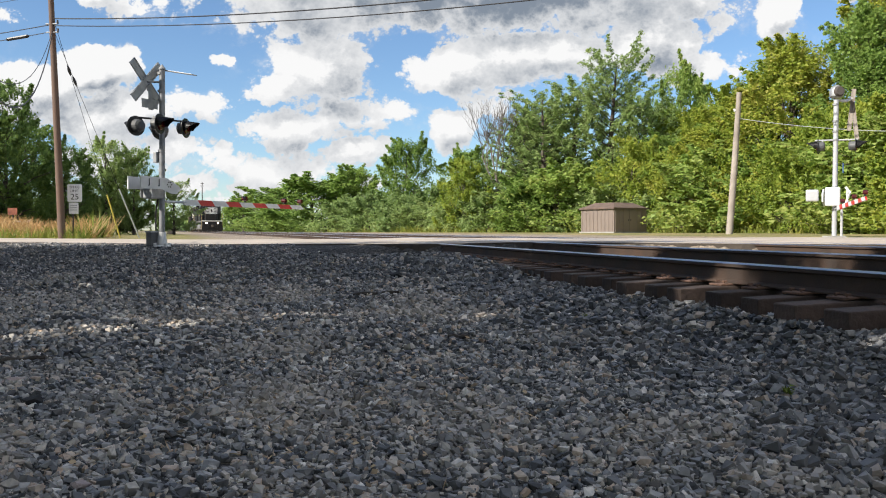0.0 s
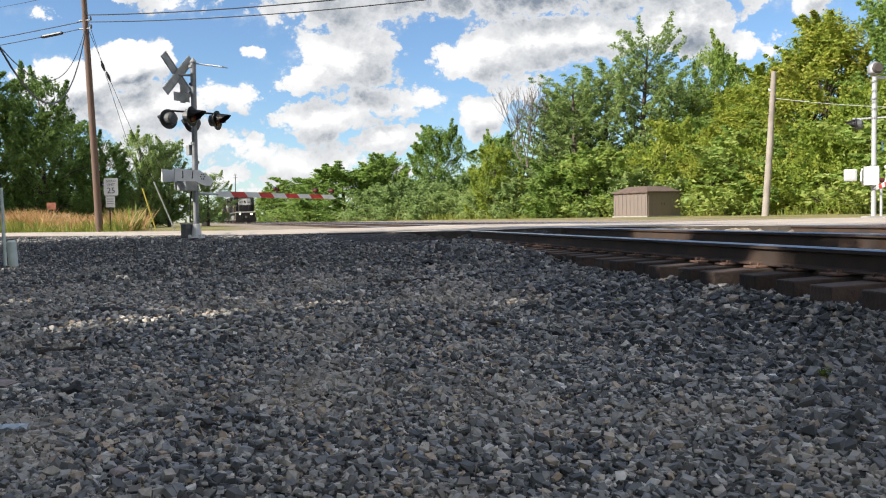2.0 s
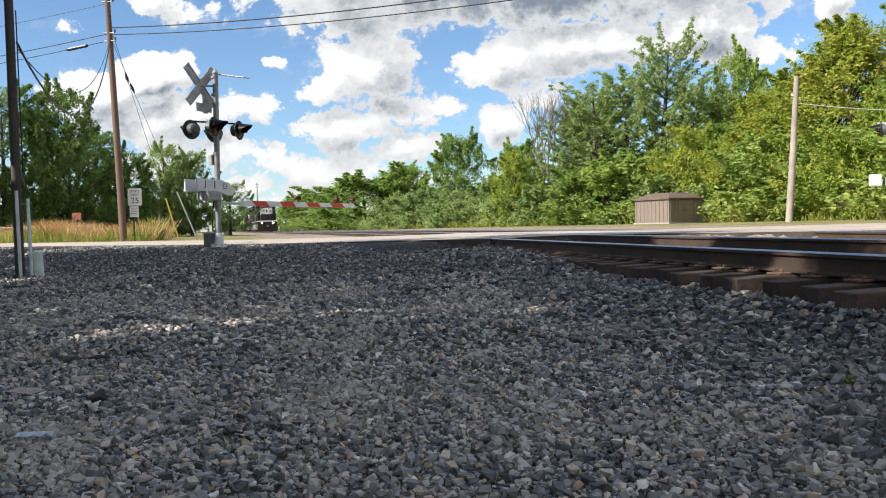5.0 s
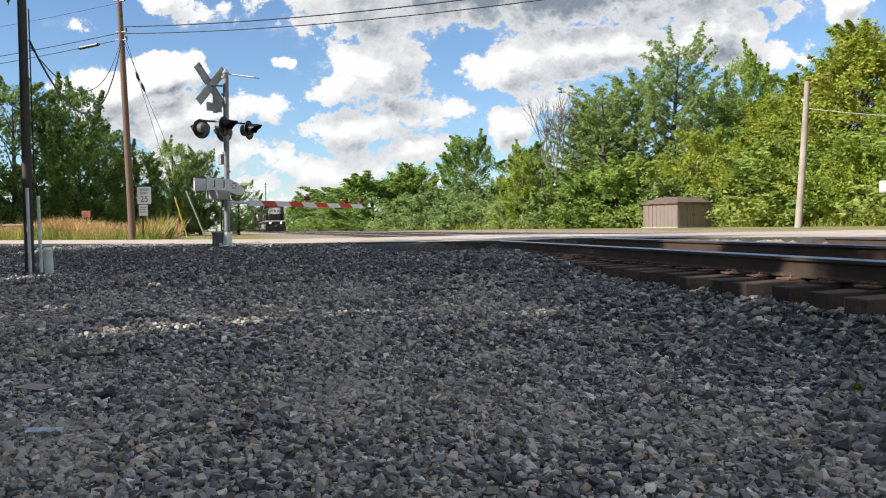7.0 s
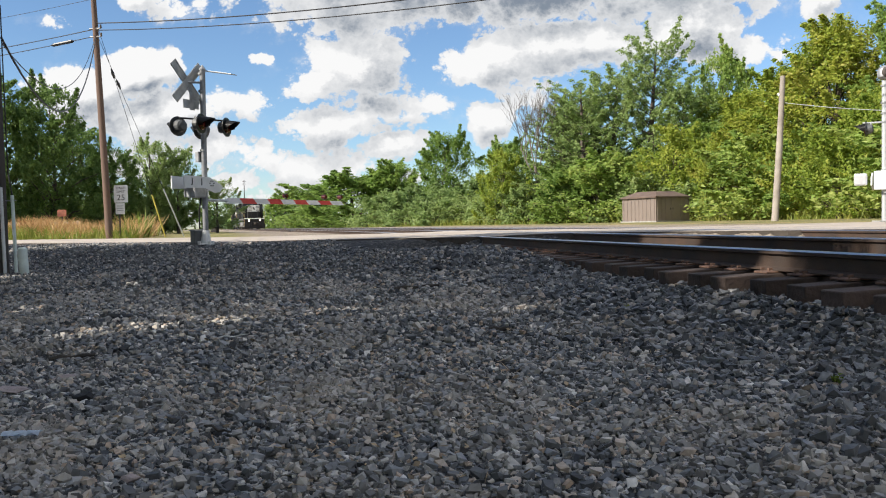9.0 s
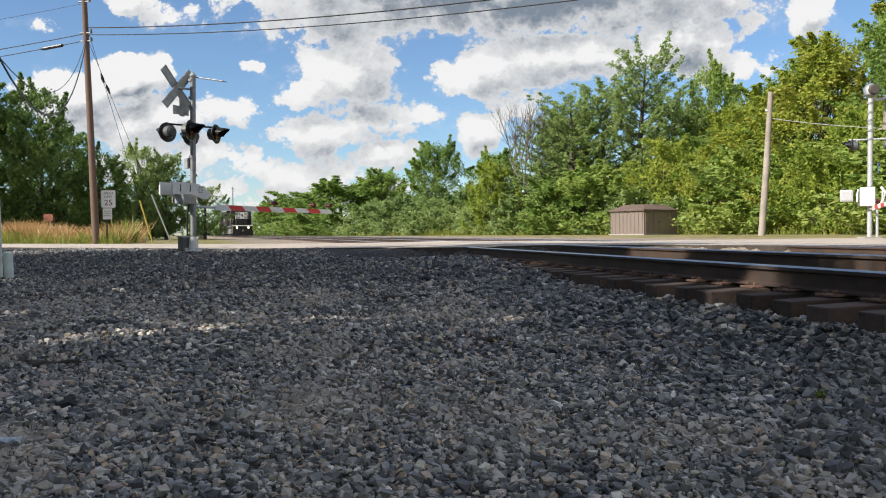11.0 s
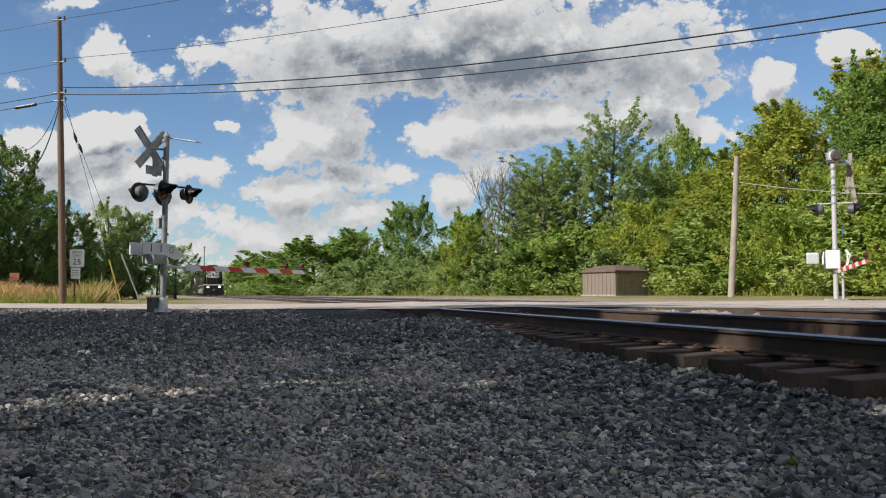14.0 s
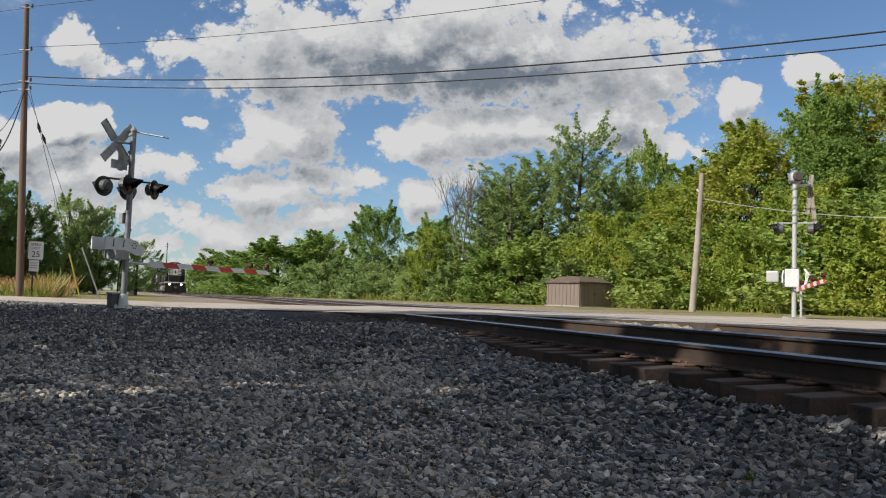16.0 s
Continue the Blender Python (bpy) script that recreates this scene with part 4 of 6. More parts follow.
def grass(name, label, n, region, height, material, seed, width=0.012):
    rng = np.random.default_rng(seed)
    x, y = region(rng, n)
    z = ground_z(x, y)
    tuft = 0.5 + 0.25 * np.sin(0.9 * x + 0.4 * y + seed) + 0.25 * np.sin(2.3 * y - 1.1 * x + 2 * seed)
    keep = rng.uniform(0, 1, len(x)) < 0.25 + 0.75 * tuft
    x, y, z, tuft = x[keep], y[keep], z[keep], tuft[keep]
    h = height * rng.uniform(0.45, 1.2, len(x)) * (0.55 + 0.7 * tuft)
    a = rng.uniform(0, math.tau, len(x))
    w = width * rng.uniform(0.7, 1.6, len(x))
    bx, by = rng.normal(0, 0.4, len(x)) * h, rng.normal(0, 0.4, len(x)) * h
    p0 = np.stack([x - np.cos(a) * w, y - np.sin(a) * w, z], -1)
    p1 = np.stack([x + np.cos(a) * w, y + np.sin(a) * w, z], -1)
    p2 = np.stack([x + bx * 0.62 + np.cos(a) * w * 0.9, y + by * 0.62 + np.sin(a) * w * 0.9, z + h * 0.65], -1)
    p3 = np.stack([x + bx, y + by, z + h], -1)
    q = np.stack([p0, p1, p2, p3], 1).reshape(-1, 3)
    tagged(new(name, quads_mesh(name, q, 4, material)), label, "grass", kind="stuff")


def verge(l0, l1, e0, e1):
    def region(rng, n):
        li, e = rng.uniform(l0, l1, n), rng.uniform(0, 1, n) ** 1.2 * (e1 - e0) + e0
        x, y = RD[0] * li + RN[0] * e, 17.23 + RD[1] * li + RN[1] * e
        keep = off_s(x, y)[0] < -10.5
        return x[keep], y[keep]
    return region


grass("dry_grass", "tall straw-coloured dry grass beyond the road", 40000, verge(-60, -20, 9.6, 17), 0.95, M_STRAW, 31, 0.012)
grass("verge_grass", "short green-yellow grass along the road", 26000, verge(-70, -19, 7.9, 18), 0.62, M_GRASS, 32, 0.016)
grass("weeds", "green weeds below the trees across the road", 5000, verge(-26, -17, 11, 22), 1.2, M_GRASS, 33, 0.035)
grass("trackside_weeds", "low green weeds at the foot of the bushes", 6000,
      lambda rng, n: (lambda t: (np.array([bank_point(k)[0] for k in t]) - rng.uniform(0, 2.5, n), np.array([bank_point(k)[1] for k in t]) - rng.uniform(0, 2.5, n)))(rng.uniform(1.5, 9.5, n)),
      0.6, M_GRASS, 34, 0.03)

# ---- crossing signals ----
# the mast's silver paint darkened, tree shade put into its colour
M_SILVER_SHADED = mat("silver_in_shade", (0.27, 0.28, 0.3), 0.5, 0.3, 0.3, 8, 0.08)
M_DKGREY = mat("dark_grey_paint", (0.1, 0.105, 0.11), 0.5, 0.1, 0.3, 8, 0.08)


def disc(bm, c, d, r, r2, depth, n=20):
    d = Vector(d).normalized()
    tube(bm, [Vector(c), Vector(c) + d * depth], [r, r2], n)
    return bm


def lamp_head(parent, c, d):
    """A black round target with a red lens under a long visor, facing d."""
    d = Vector((d[0], d[1], 0)).normalized()
    c = Vector(c)
    head = part("lamp_head", disc(B(), c - d * 0.012, d, 0.225, 0.225, 0.012, 24), M_BLACK, parent, "black round flasher target")
    part("housing", tube(B(), [c - d * 0.2, c - d * 0.17, c - d * 0.012], [0.08, 0.13, 0.15], 16), M_DKGREY, head, "grey lamp housing")
    part("lens", disc(B(), c + d * 0.002, d, 0.15, 0.13, 0.03, 20), M_LENS, head, "dark red lens")
    bm = B()
    side = d.cross(Vector((0, 0, 1))).normalized()
    n = 14
    ring = []
    for k in range(n + 1):
        a = math.pi * (-0.12 + 1.24 * k / n)
        o = side * math.cos(a) * 0.165 + Vector((0, 0, 1)) * math.sin(a) * 0.165
        ring.append((bm.verts.new(c + o), bm.verts.new(c + o + d * (0.12 + 0.2 * max(0, math.sin(a))) - Vector((0, 0, 0.05)) * math.sin(a))))
    for a, b in zip(ring, ring[1:]):
        bm.faces.new((a[0], b[0], b[1], a[1]))
    bmesh.ops.solidify(bm, geom=bm.faces[:], thickness=0.006)
    part("visor", bm, M_BLACK, head)


def facing(d):
    """A turn that lays x across and z up on a plate that faces d."""
    d = Vector((d[0], d[1], 0)).normalized()
    return Matrix((Vector((-d.y, d.x, 0)), -d, Vector((0, 0, 1)))).transposed()


def blade(bm, c, d, length, width, angle):
    rot = facing(d) @ Matrix.Rotation(radians(angle), 3, "Y")
    box(bm, c, (length, 0.012, width), rot, 0.003)
    for s in (-1, 1):                                # stiffening ribs on the back
        box(bm, Vector(c) + rot @ Vector((0, 0.012, s * width * 0.4)), (length * 0.98, 0.014, 0.02), rot)
    return bm


def gate_arm(parent, a, b, lamps):
    a, b = Vector(a), Vector(b)
    L = (b - a).length
    d = (b - a).normalized()
    ang = math.atan2(d.y, d.x)
    arm = part("gate_arm", tube(B(), [a - d * 0.5, a + d * 0.05], 0.03, 8), M_STEEL, parent, "red and white striped gate arm")
    k, pos = 0, 0.0
    while pos < L - 0.02:
        w = min(0.406, L - pos)
        t0, t1 = pos / L, (pos + w) / L
        bm = B()
        sk = 0.055
        h = 0.068 - 0.018 * t0
        q = [(pos - sk, h), (pos + w - sk, h), (pos + w + sk, -h), (pos + sk, -h)]
        if k == 0:
            q[0], q[3] = (0, h), (0, -h)
        rot = Matrix((d, Vector((0, 0, 1)), d.cross(Vector((0, 0, 1))))).transposed().to_4x4()
        slab(bm, q, -0.022, 0.022, Matrix.Translation(a) @ rot)
        part("stripe", bm, (M_WHITE if k % 2 == 0 else M_RED), arm)
        pos += w
        k += 1
    for t in lamps:
        p = a + d * (L * t) + Vector((0, 0, 0.075))
        la = part("arm_lamp", tube(B(), [p, p + Vector((0, 0, 0.05))], 0.028, 8), M_BLACK, arm, "small red lamp on the gate arm")
        part("lens", tube(B(), [p + Vector((-0.06 * RD[0], -0.06 * RD[1], 0.08)), p + Vector((0.06 * RD[0], 0.06 * RD[1], 0.08))], 0.055, 12), M_LENS, la)


def near_signal():
    x0, y0 = -6.39, 18.6
    z0 = gz(x0, y0)
    th = thing("crossing_signal", "silver level-crossing mast with crossbuck, flashers and lowered gate", "crossing signal", 0, 0, 0)
    P = lambda a, b, z: Vector((x0 + RD[0] * a + RN[0] * b, y0 + RD[1] * a + RN[1] * b, z))
    part("foundation", box(B(), (x0, y0, z0 - 0.13), (0.45, 0.45, 0.2), None, 0.02), M_CONCRETE, th)
    bm = B()
    tube(bm, [(x0, y0, z0 + 0.04), (x0, y0, z0 + 0.07), (x0, y0, z0 + 0.34), (x0, y0, z0 + 0.36)], [0.17, 0.12, 0.085, 0.08], 12)
    for sx, sy in ((1, 1), (1, -1), (-1, 1), (-1, -1)):
        box(bm, (x0 + sx * 0.12, y0 + sy * 0.12, z0 + 0.07), (0.06, 0.06, 0.09), None, 0.01)
    part("base", bm, M_WHITE, th, "white cast base")
    top = 3.98
    part("mast", tube(B(), [(x0, y0, z0 + 0.3), (x0 + 0.03, y0, top)], 0.064, 14), M_SILVER_SHADED, th, "silver-painted steel mast", True)
    part("cap", tube(B(), [(x0 + 0.03, y0, top), (x0 + 0.03, y0, top + 0.03), (x0 + 0.03, y0, top + 0.12)], [0.075, 0.075, 0.01], 12), M_BACK, th)
    for z in (3.9, 3.5, 3.3, 2.95, 2.15, 1.2):
        part("band", tube(B(), [(x0, y0, z - 0.025), (x0, y0, z + 0.025)], 0.074, 14), M_BACK, th)
    # junction box at the foot and its conduit
    jb = part("junction_box", box(B(), P(-0.14, -0.16, z0 + 0.2), (0.22, 0.16, 0.32), facing(RD), 0.02), M_DKGREY, th, "grey junction box at the foot")
    part("lid", box(B(), P(-0.14, -0.16, z0 + 0.37), (0.25, 0.19, 0.04), facing(RD), 0.01), M_BACK, jb)
    part("conduit", tube(B(), [P(-0.14, -0.05, z0 + 0.4), P(-0.14, -0.05, 0.75), P(-0.08, -0.02, 1.15)], 0.02, 8), M_BLACK, th)
    # crossbucks, one to each approach
    for side, a, b, ln in ((-1, -0.2, -0.22, 1.16),):
        c = P(a, b, 3.7)
        cb = part("crossbuck", blade(B(), c, RD * side, ln, 0.21, 47), M_BACK, th, "grey backs of crossbuck blades")
        part("blade", blade(B(), c + Vector((RD[0], RD[1], 0)) * side * 0.03, RD * side, ln, 0.21, -47), M_BACK, cb)
        part("bracket", tube(B(), [c, (x0, y0, 3.7)], 0.025, 8), M_BACK, cb)
    c = P(0.30, 0.22, 3.93)
    part("side_blade", box(B(), c, (0.95, 0.2, 0.018), Matrix.Rotation(radians(-22), 3, "Z") @ Matrix.Rotation(radians(11), 3, "Y"), 0.004), M_BACK, th, "crossbuck blade seen edge-on")
    # tracks plate below
    bm = box(B(), P(-0.16, -0.18, 3.2), (0.46, 0.012, 0.2), facing(RD), 0.003)
    box(bm, P(-0.17, -0.14, 3.28), (0.15, 0.012, 0.42), facing(RD), 0.003)
    part("count_plate", bm, M_BACK, th, "grey back of the small plate below the crossbuck")
    # flashers: a pair to each approach on one crossarm
    zl = 2.69
    part("crossarm", tube(B(), [P(-0.2, -0.5, zl + 0.17), P(0, 0, zl + 0.17), P(0.2, 0.55, zl + 0.17)], 0.022, 8), M_BLACK, th)
    part("arm_hub", box(B(), P(0, 0, zl + 0.17), (0.24, 0.2, 0.12), facing(RD), 0.02), M_BLACK, th)
    for side, a, b in ((1, 0.42, -0.42), (1, 0.34, 0.42), (-1, -0.34, -0.42), (-1, -0.5, 0.42)):
        part("hanger", tube(B(), [P(a * 0.5, b, zl + 0.17), P(a * 0.7, b, zl + 0.1), P(a * 0.7, b, zl)], 0.02, 8), M_BLACK, th)
        lamp_head(th, P(a, b, zl), (0.985, -0.17) if side > 0 else (-0.81, 0.59))
    part("bell_box", box(B(), P(-0.1, -0.06, 2.0), (0.1, 0.1, 0.24), facing(RD), 0.01), M_BACK, th)
    # gate mechanism, counterweights and arm
    g = part("gate_mechanism", box(B(), P(-0.05, -0.2, 1.22), (0.3, 0.34, 0.32), facing(RN), 0.03), M_BACK, th, "grey gate motor case")
    part("case_door", box(B(), P(-0.26, -0.2, 1.22), (0.02, 0.34, 0.28), facing(RN), 0.006), M_BACK, g)
    for s in (-1, 1):
        bm = B()
        m = Matrix.Translation(P(0.2 * s, -0.1, 1.4)) @ Matrix((Vector((RN[0], RN[1], 0)), Vector((0, 0, 1)), Vector((RD[0], RD[1], 0)))).transposed().to_4x4()
        slab(bm, [(-0.68, 0.14), (0.05, 0.12), (0.4, -0.04), (0.46, -0.1), (0.36, -0.22), (0.22, -0.23), (-0.1, -0.13), (-0.68, -0.14)], -0.018, 0.018, m)
        cw = part("counterweight_arm", bm, M_WHITE, g, "white counterweight plate")
        for o in (-0.14, 0.14):
            bm = B()
            box(bm, m @ Vector((-0.32 + o, 0.02, 0.02 * s)), (0.02, 0.016, 0.14), facing(RN))
            box(bm, m @ Vector((-0.32 + o - 0.02, -0.06, 0.02 * s)), (0.06, 0.016, 0.02), facing(RN))
            part("slot", bm, M_BLACK, cw)
        for k in range(6):
            a = k * math.tau / 6
            p = m @ Vector((0.12 + 0.06 * math.cos(a), -0.02 + 0.06 * math.sin(a), 0.02 * s))
            part("bolt", tube(B(), [p - Vector((RD[0], RD[1], 0)) * 0.015, p + Vector((RD[0], RD[1], 0)) * 0.015], 0.014, 6), M_BLACK, cw)
    gate_arm(th, P(0.05, 0.62, 1.0), (-3.79, 22.0, 0.96), (0.48, 0.83, 0.98))


near_signal()


def far_signal():
    x0, y0 = 11.72, 24.5
    z0 = gz(x0, y0)
    th = thing("crossing_signal", "silver crossing mast with bell, dark flashers and striped gate", "crossing signal")
    P = lambda a, b, z: Vector((x0 + RD[0] * a + RN[0] * b, y0 + RD[1] * a + RN[1] * b, z))
    part("foundation", box(B(), (x0, y0, z0), (0.5, 0.5, 0.12), None, 0.02), M_CONCRETE, th)
    part("mast", tube(B(), [(x0, y0, z0), (x0 + 0.02, y0, 4.25)], 0.072, 14), M_SILVER, th, "silver-painted steel mast", True)
    part("conduit", tube(B(), [P(0.2, -0.08, z0), P(0.2, -0.08, 1.0)], 0.04, 8), M_SILVER, th)
    bell = part("bell", tube(B(), [P(0.02, 0, 4.28), P(0.02, 0, 4.34), P(0.02, 0, 4.52), P(0.02, 0, 4.62), P(0.02, 0, 4.68)], [0.12, 0.19, 0.2, 0.14, 0.03], 18), M_BACK, th, "grey warning bell", True)
    part("gong", tube(B(), [P(0.1, -0.18, 4.46), P(0.14, -0.26, 4.46)], [0.16, 0.12], 18), M_DARKPOLE, bell)
    part("lamp_arm", tube(B(), [P(0, 0, 4.22), P(0.3, 0.1, 4.2), P(0.45, 0.15, 4.27)], [0.03, 0.05, 0.03], 8), M_SILVER, th)
    cb = part("crossbuck", blade(B(), P(0.42, 0.3, 3.95), RN, 1.25, 0.12, 84), M_GREYPOLE, th, "weathered crossbuck blades seen nearly edge-on")
    part("blade", blade(B(), P(0.5, 0.3, 3.7), RN, 1.3, 0.12, 97), M_GREYPOLE, cb)
    zl = 2.86
    part("crossarm", tube(B(), [P(-0.55, -0.1, zl + 0.18), P(0.6, 0.1, zl + 0.18)], 0.025, 8), M_SILVER, th)
    for a, b, side in ((-0.42, -0.12, -1), (0.5, 0.12, 1)):
        part("hanger", tube(B(), [P(a * 0.8, b, zl + 0.18), P(a * 0.8, b, zl)], 0.025, 8), M_SILVER, th)
        lamp_head(th, P(a + side * 0.05, b, zl), RD * side)
    for z in (4.1, 3.6, 3.3, 3.05, 1.65, 1.1):
        part("band", tube(B(), [(x0, y0, z - 0.025), (x0, y0, z + 0.025)], 0.085, 14), M_BACK, th)
    part("marker", box(B(), P(0.22, 0, 2.2), (0.02, 0.16, 0.3), facing(RN), 0.004), mat("blue_notice", (0.06, 0.16, 0.42), 0.5), th, "small blue notice plate")
    g = part("gate_mechanism", box(B(), P(-0.05, 0, 1.35), (0.5, 0.4, 0.55), facing(RD), 0.03), M_WHITE, th, "white gate motor case")
    for s in (-1, 1):
        m = Matrix.Translation(P(0.33 * s, 0.3, 1.35)) @ Matrix((Vector((RN[0], RN[1], 0)), Vector((0, 0, 1)), Vector((RD[0], RD[1], 0)))).transposed().to_4x4()
        bm = slab(B(), [(-0.35, 0.1), (0.2, 0.26), (0.75, 0.24), (0.75, -0.26), (0.2, -0.22), (-0.35, -0.14)], -0.02, 0.02, m)
        part("counterweight_arm", bm, M_WHITE, g, "white counterweight plate")
    part("counterweight", box(B(), P(-0.62, 0.1, 1.4), (0.36, 0.1, 0.36), facing((-0.55, -1)), 0.05), M_SILVER, g, "white counterweight block")
    part("bracket", tube(B(), [P(0.3, -0.2, 1.62), P(0.42, -0.25, 1.45), P(0.34, -0.25, 1.2), P(0.2, -0.3, 1.05)], 0.04, 8), M_WHITE, g)
    gate_arm(th, P(0.1, -0.45, 1.0), (10.6, 20.5, 1.15), (0.2, 0.62, 0.97))


far_signal()


# ---- poles, signs, cables ----
def sag(a, b, drop, n=18):
    a, b = Vector(a), Vector(b)
    return [a.lerp(b, i / n) - Vector((0, 0, 4 * drop * (i / n) * (1 - i / n))) for i in range(n + 1)]


def cable(name, label, a, b, drop, r=0.014, n=20):
    tagged(part(name, tube(B(), sag(a, b, drop, n), r, 5), M_WIRE), label, "cable")


def utility_pole():
    x, y = -16.3, 35.0
    th = thing("utility_pole", "tall brown timber utility pole beside the road", "utility pole")
    b, t = Vector((x, y, -0.3)), Vector((x - 0.45, y, 12.45))
    part("pole", tube(B(), [b, b.lerp(t, 0.5), t], [0.16, 0.135, 0.1], 14), M_POLE, th, smooth=True)
    for z in (12.3, 10.45, 9.1, 8.75):
        p = b.lerp(t, (z + 0.3) / 12.75)
        br = part("bracket", tube(B(), [p - Vector((0.25, 0.05, 0)), p + Vector((0.3, -0.1, 0))], 0.03, 6), M_BACK, th)
        part("insulator", tube(B(), [p + Vector((0.28, -0.1, 0.02)), p + Vector((0.28, -0.1, 0.16))], [0.05, 0.035], 8), M_DARKPOLE, br)
    return b, t


PB, PT = utility_pole()


def on_pole(z):
    return PB.lerp(PT, (z + 0.3) / 12.75)


P2 = Vector((22.5, 14.0, 0))                        # the line's next support, out of view
for z, z2, r, drop in ((9.35, 7.95, 0.024, 1.1), (9.05, 7.6, 0.02, 1.1), (10.6, 10.2, 0.011, 0.9), (12.35, 12.6, 0.011, 0.8)):
    cable("overhead_cable", "black overhead cable strung along the road", on_pole(z), P2 + Vector((0, 0, z2)), drop, r, 30)
for z, dxy, dz, r in ((9.1, (-34, 8), -0.2, 0.02), (8.8, (-34, 8), -0.4, 0.018), (10.4, (-34, 8), 0.0, 0.01), (12.3, (-34, 8), 0.2, 0.01)):
    a = on_pole(z)
    cable("overhead_cable", "black overhead cable running on past the trees", a, a + Vector((dxy[0], dxy[1], dz)), 0.8, r)
SP = sag(on_pole(8.8), on_pole(8.8) + Vector((-34, 8, -0.4)), 0.8, 60)
tagged(part("cable_splice", tube(B(), [SP[2], SP[2].lerp(SP[3], 0.15), SP[3].lerp(SP[4], 0.8), SP[4]], [0.03, 0.075, 0.075, 0.03], 8), M_BLACK), "black splice case on the overhead cable", "splice case")


def near_pole():
    x, y = -9.03, 15.0
    z0 = gz(x, y)
    th = thing("service_pole", "dark slender timber pole with pale conduits", "utility pole")
    part("pole", tube(B(), [(x, y, z0 - 0.2), (x - 0.05, y, 8.2)], [0.088, 0.075], 14), M_DARKPOLE, th, smooth=True)
    part("conduit", tube(B(), [(x + 0.07, y - 0.1, z0 - 0.05), (x + 0.04, y - 0.1, 1.2)], 0.032, 10), M_WHITE, th, "white plastic conduit", True)
    part("conduit", tube(B(), [(x + 0.24, y - 0.02, z0 - 0.05), (x + 0.21, y - 0.02, 1.05)], 0.032, 10), M_PVC, th, "pale grey plastic conduit", True)
    part("lead", tube(B(), [(x + 0.21, y - 0.02, 1.05), (x + 0.13, y, 1.5), (x + 0.1, y, 4.6)], 0.012, 6), M_WIRE, th)
    part("strap", tube(B(), [(x + 0.05, y, 0.95), (x + 0.28, y - 0.02, 0.95)], 0.012, 6), M_BACK, th)
    return Vector((x, y, 0))


NP = near_pole()
cable("service_drop", "slack black service cable between the poles", on_pole(8.75), NP + Vector((0.1, 0, 4.0)), 2.2, 0.022)
cable("service_drop", "slack black service cable between the poles", on_pole(8.85), NP + Vector((0.1, 0, 3.9)), 1.5, 0.012)


def stub_pipe():
    x, y = -8.35, 14.5
    z0 = gz(x, y)
    th = thing("marker_post", "short pale green plastic marker post in the gravel", "marker post")
    part("tube", tube(B(), [(x, y, z0 - 0.1), (x - 0.03, y, z0 + 0.44)], 0.08, 16), M_PVC, th, smooth=True)
    part("cap", tube(B(), [(x - 0.03, y, z0 + 0.44), (x - 0.03, y, z0 + 0.47), (x - 0.03, y, z0 + 0.5)], [0.085, 0.083, 0.05], 16), M_PVC, th, smooth=True)


stub_pipe()


def bare_pole():
    x, y = 13.99, 40.0
    th = thing("timber_pole", "bare weathered grey timber pole without arms", "pole")
    z0 = gz(x, y)
    part("pole", tube(B(), [(x, y, z0 - 0.2), (x + 0.25, y, 3.6), (x + 0.44, y, 7.06)], [0.17, 0.155, 0.12], 14), M_GREYPOLE, th, smooth=True)
    part("insulator", tube(B(), [(x + 0.26, y, 6.15), (x + 0.18, y, 6.25)], [0.06, 0.04], 8), M_WHITE, th)
    tagged(part("far_cable", tube(B(), sag((x + 0.4, y, 5.8), (25.5, 33, 4.6), 0.45, 20), 0.014, 5), M_STEEL), "thin pale cable hanging from the bare pole", "cable")


bare_pole()


def text_part(body, size, loc, rot, material, parent, name="lettering"):
    cu = bpy.data.curves.new(name, "FONT")
    cu.body, cu.size, cu.align_x, cu.align_y, cu.extrude = body, size, "CENTER", "CENTER", 0.002
    tmp = new(name, cu)
    dg = bpy.context.evaluated_depsgraph_get()
    me = bpy.data.meshes.new_from_object(tmp.evaluated_get(dg))
    bpy.data.objects.remove(tmp)
    me.materials.clear()
    me.materials.append(material)
    ob = new(name, me)
    ob.parent = parent
    ob.matrix_basis = Matrix.Translation(loc) @ rot
    return ob


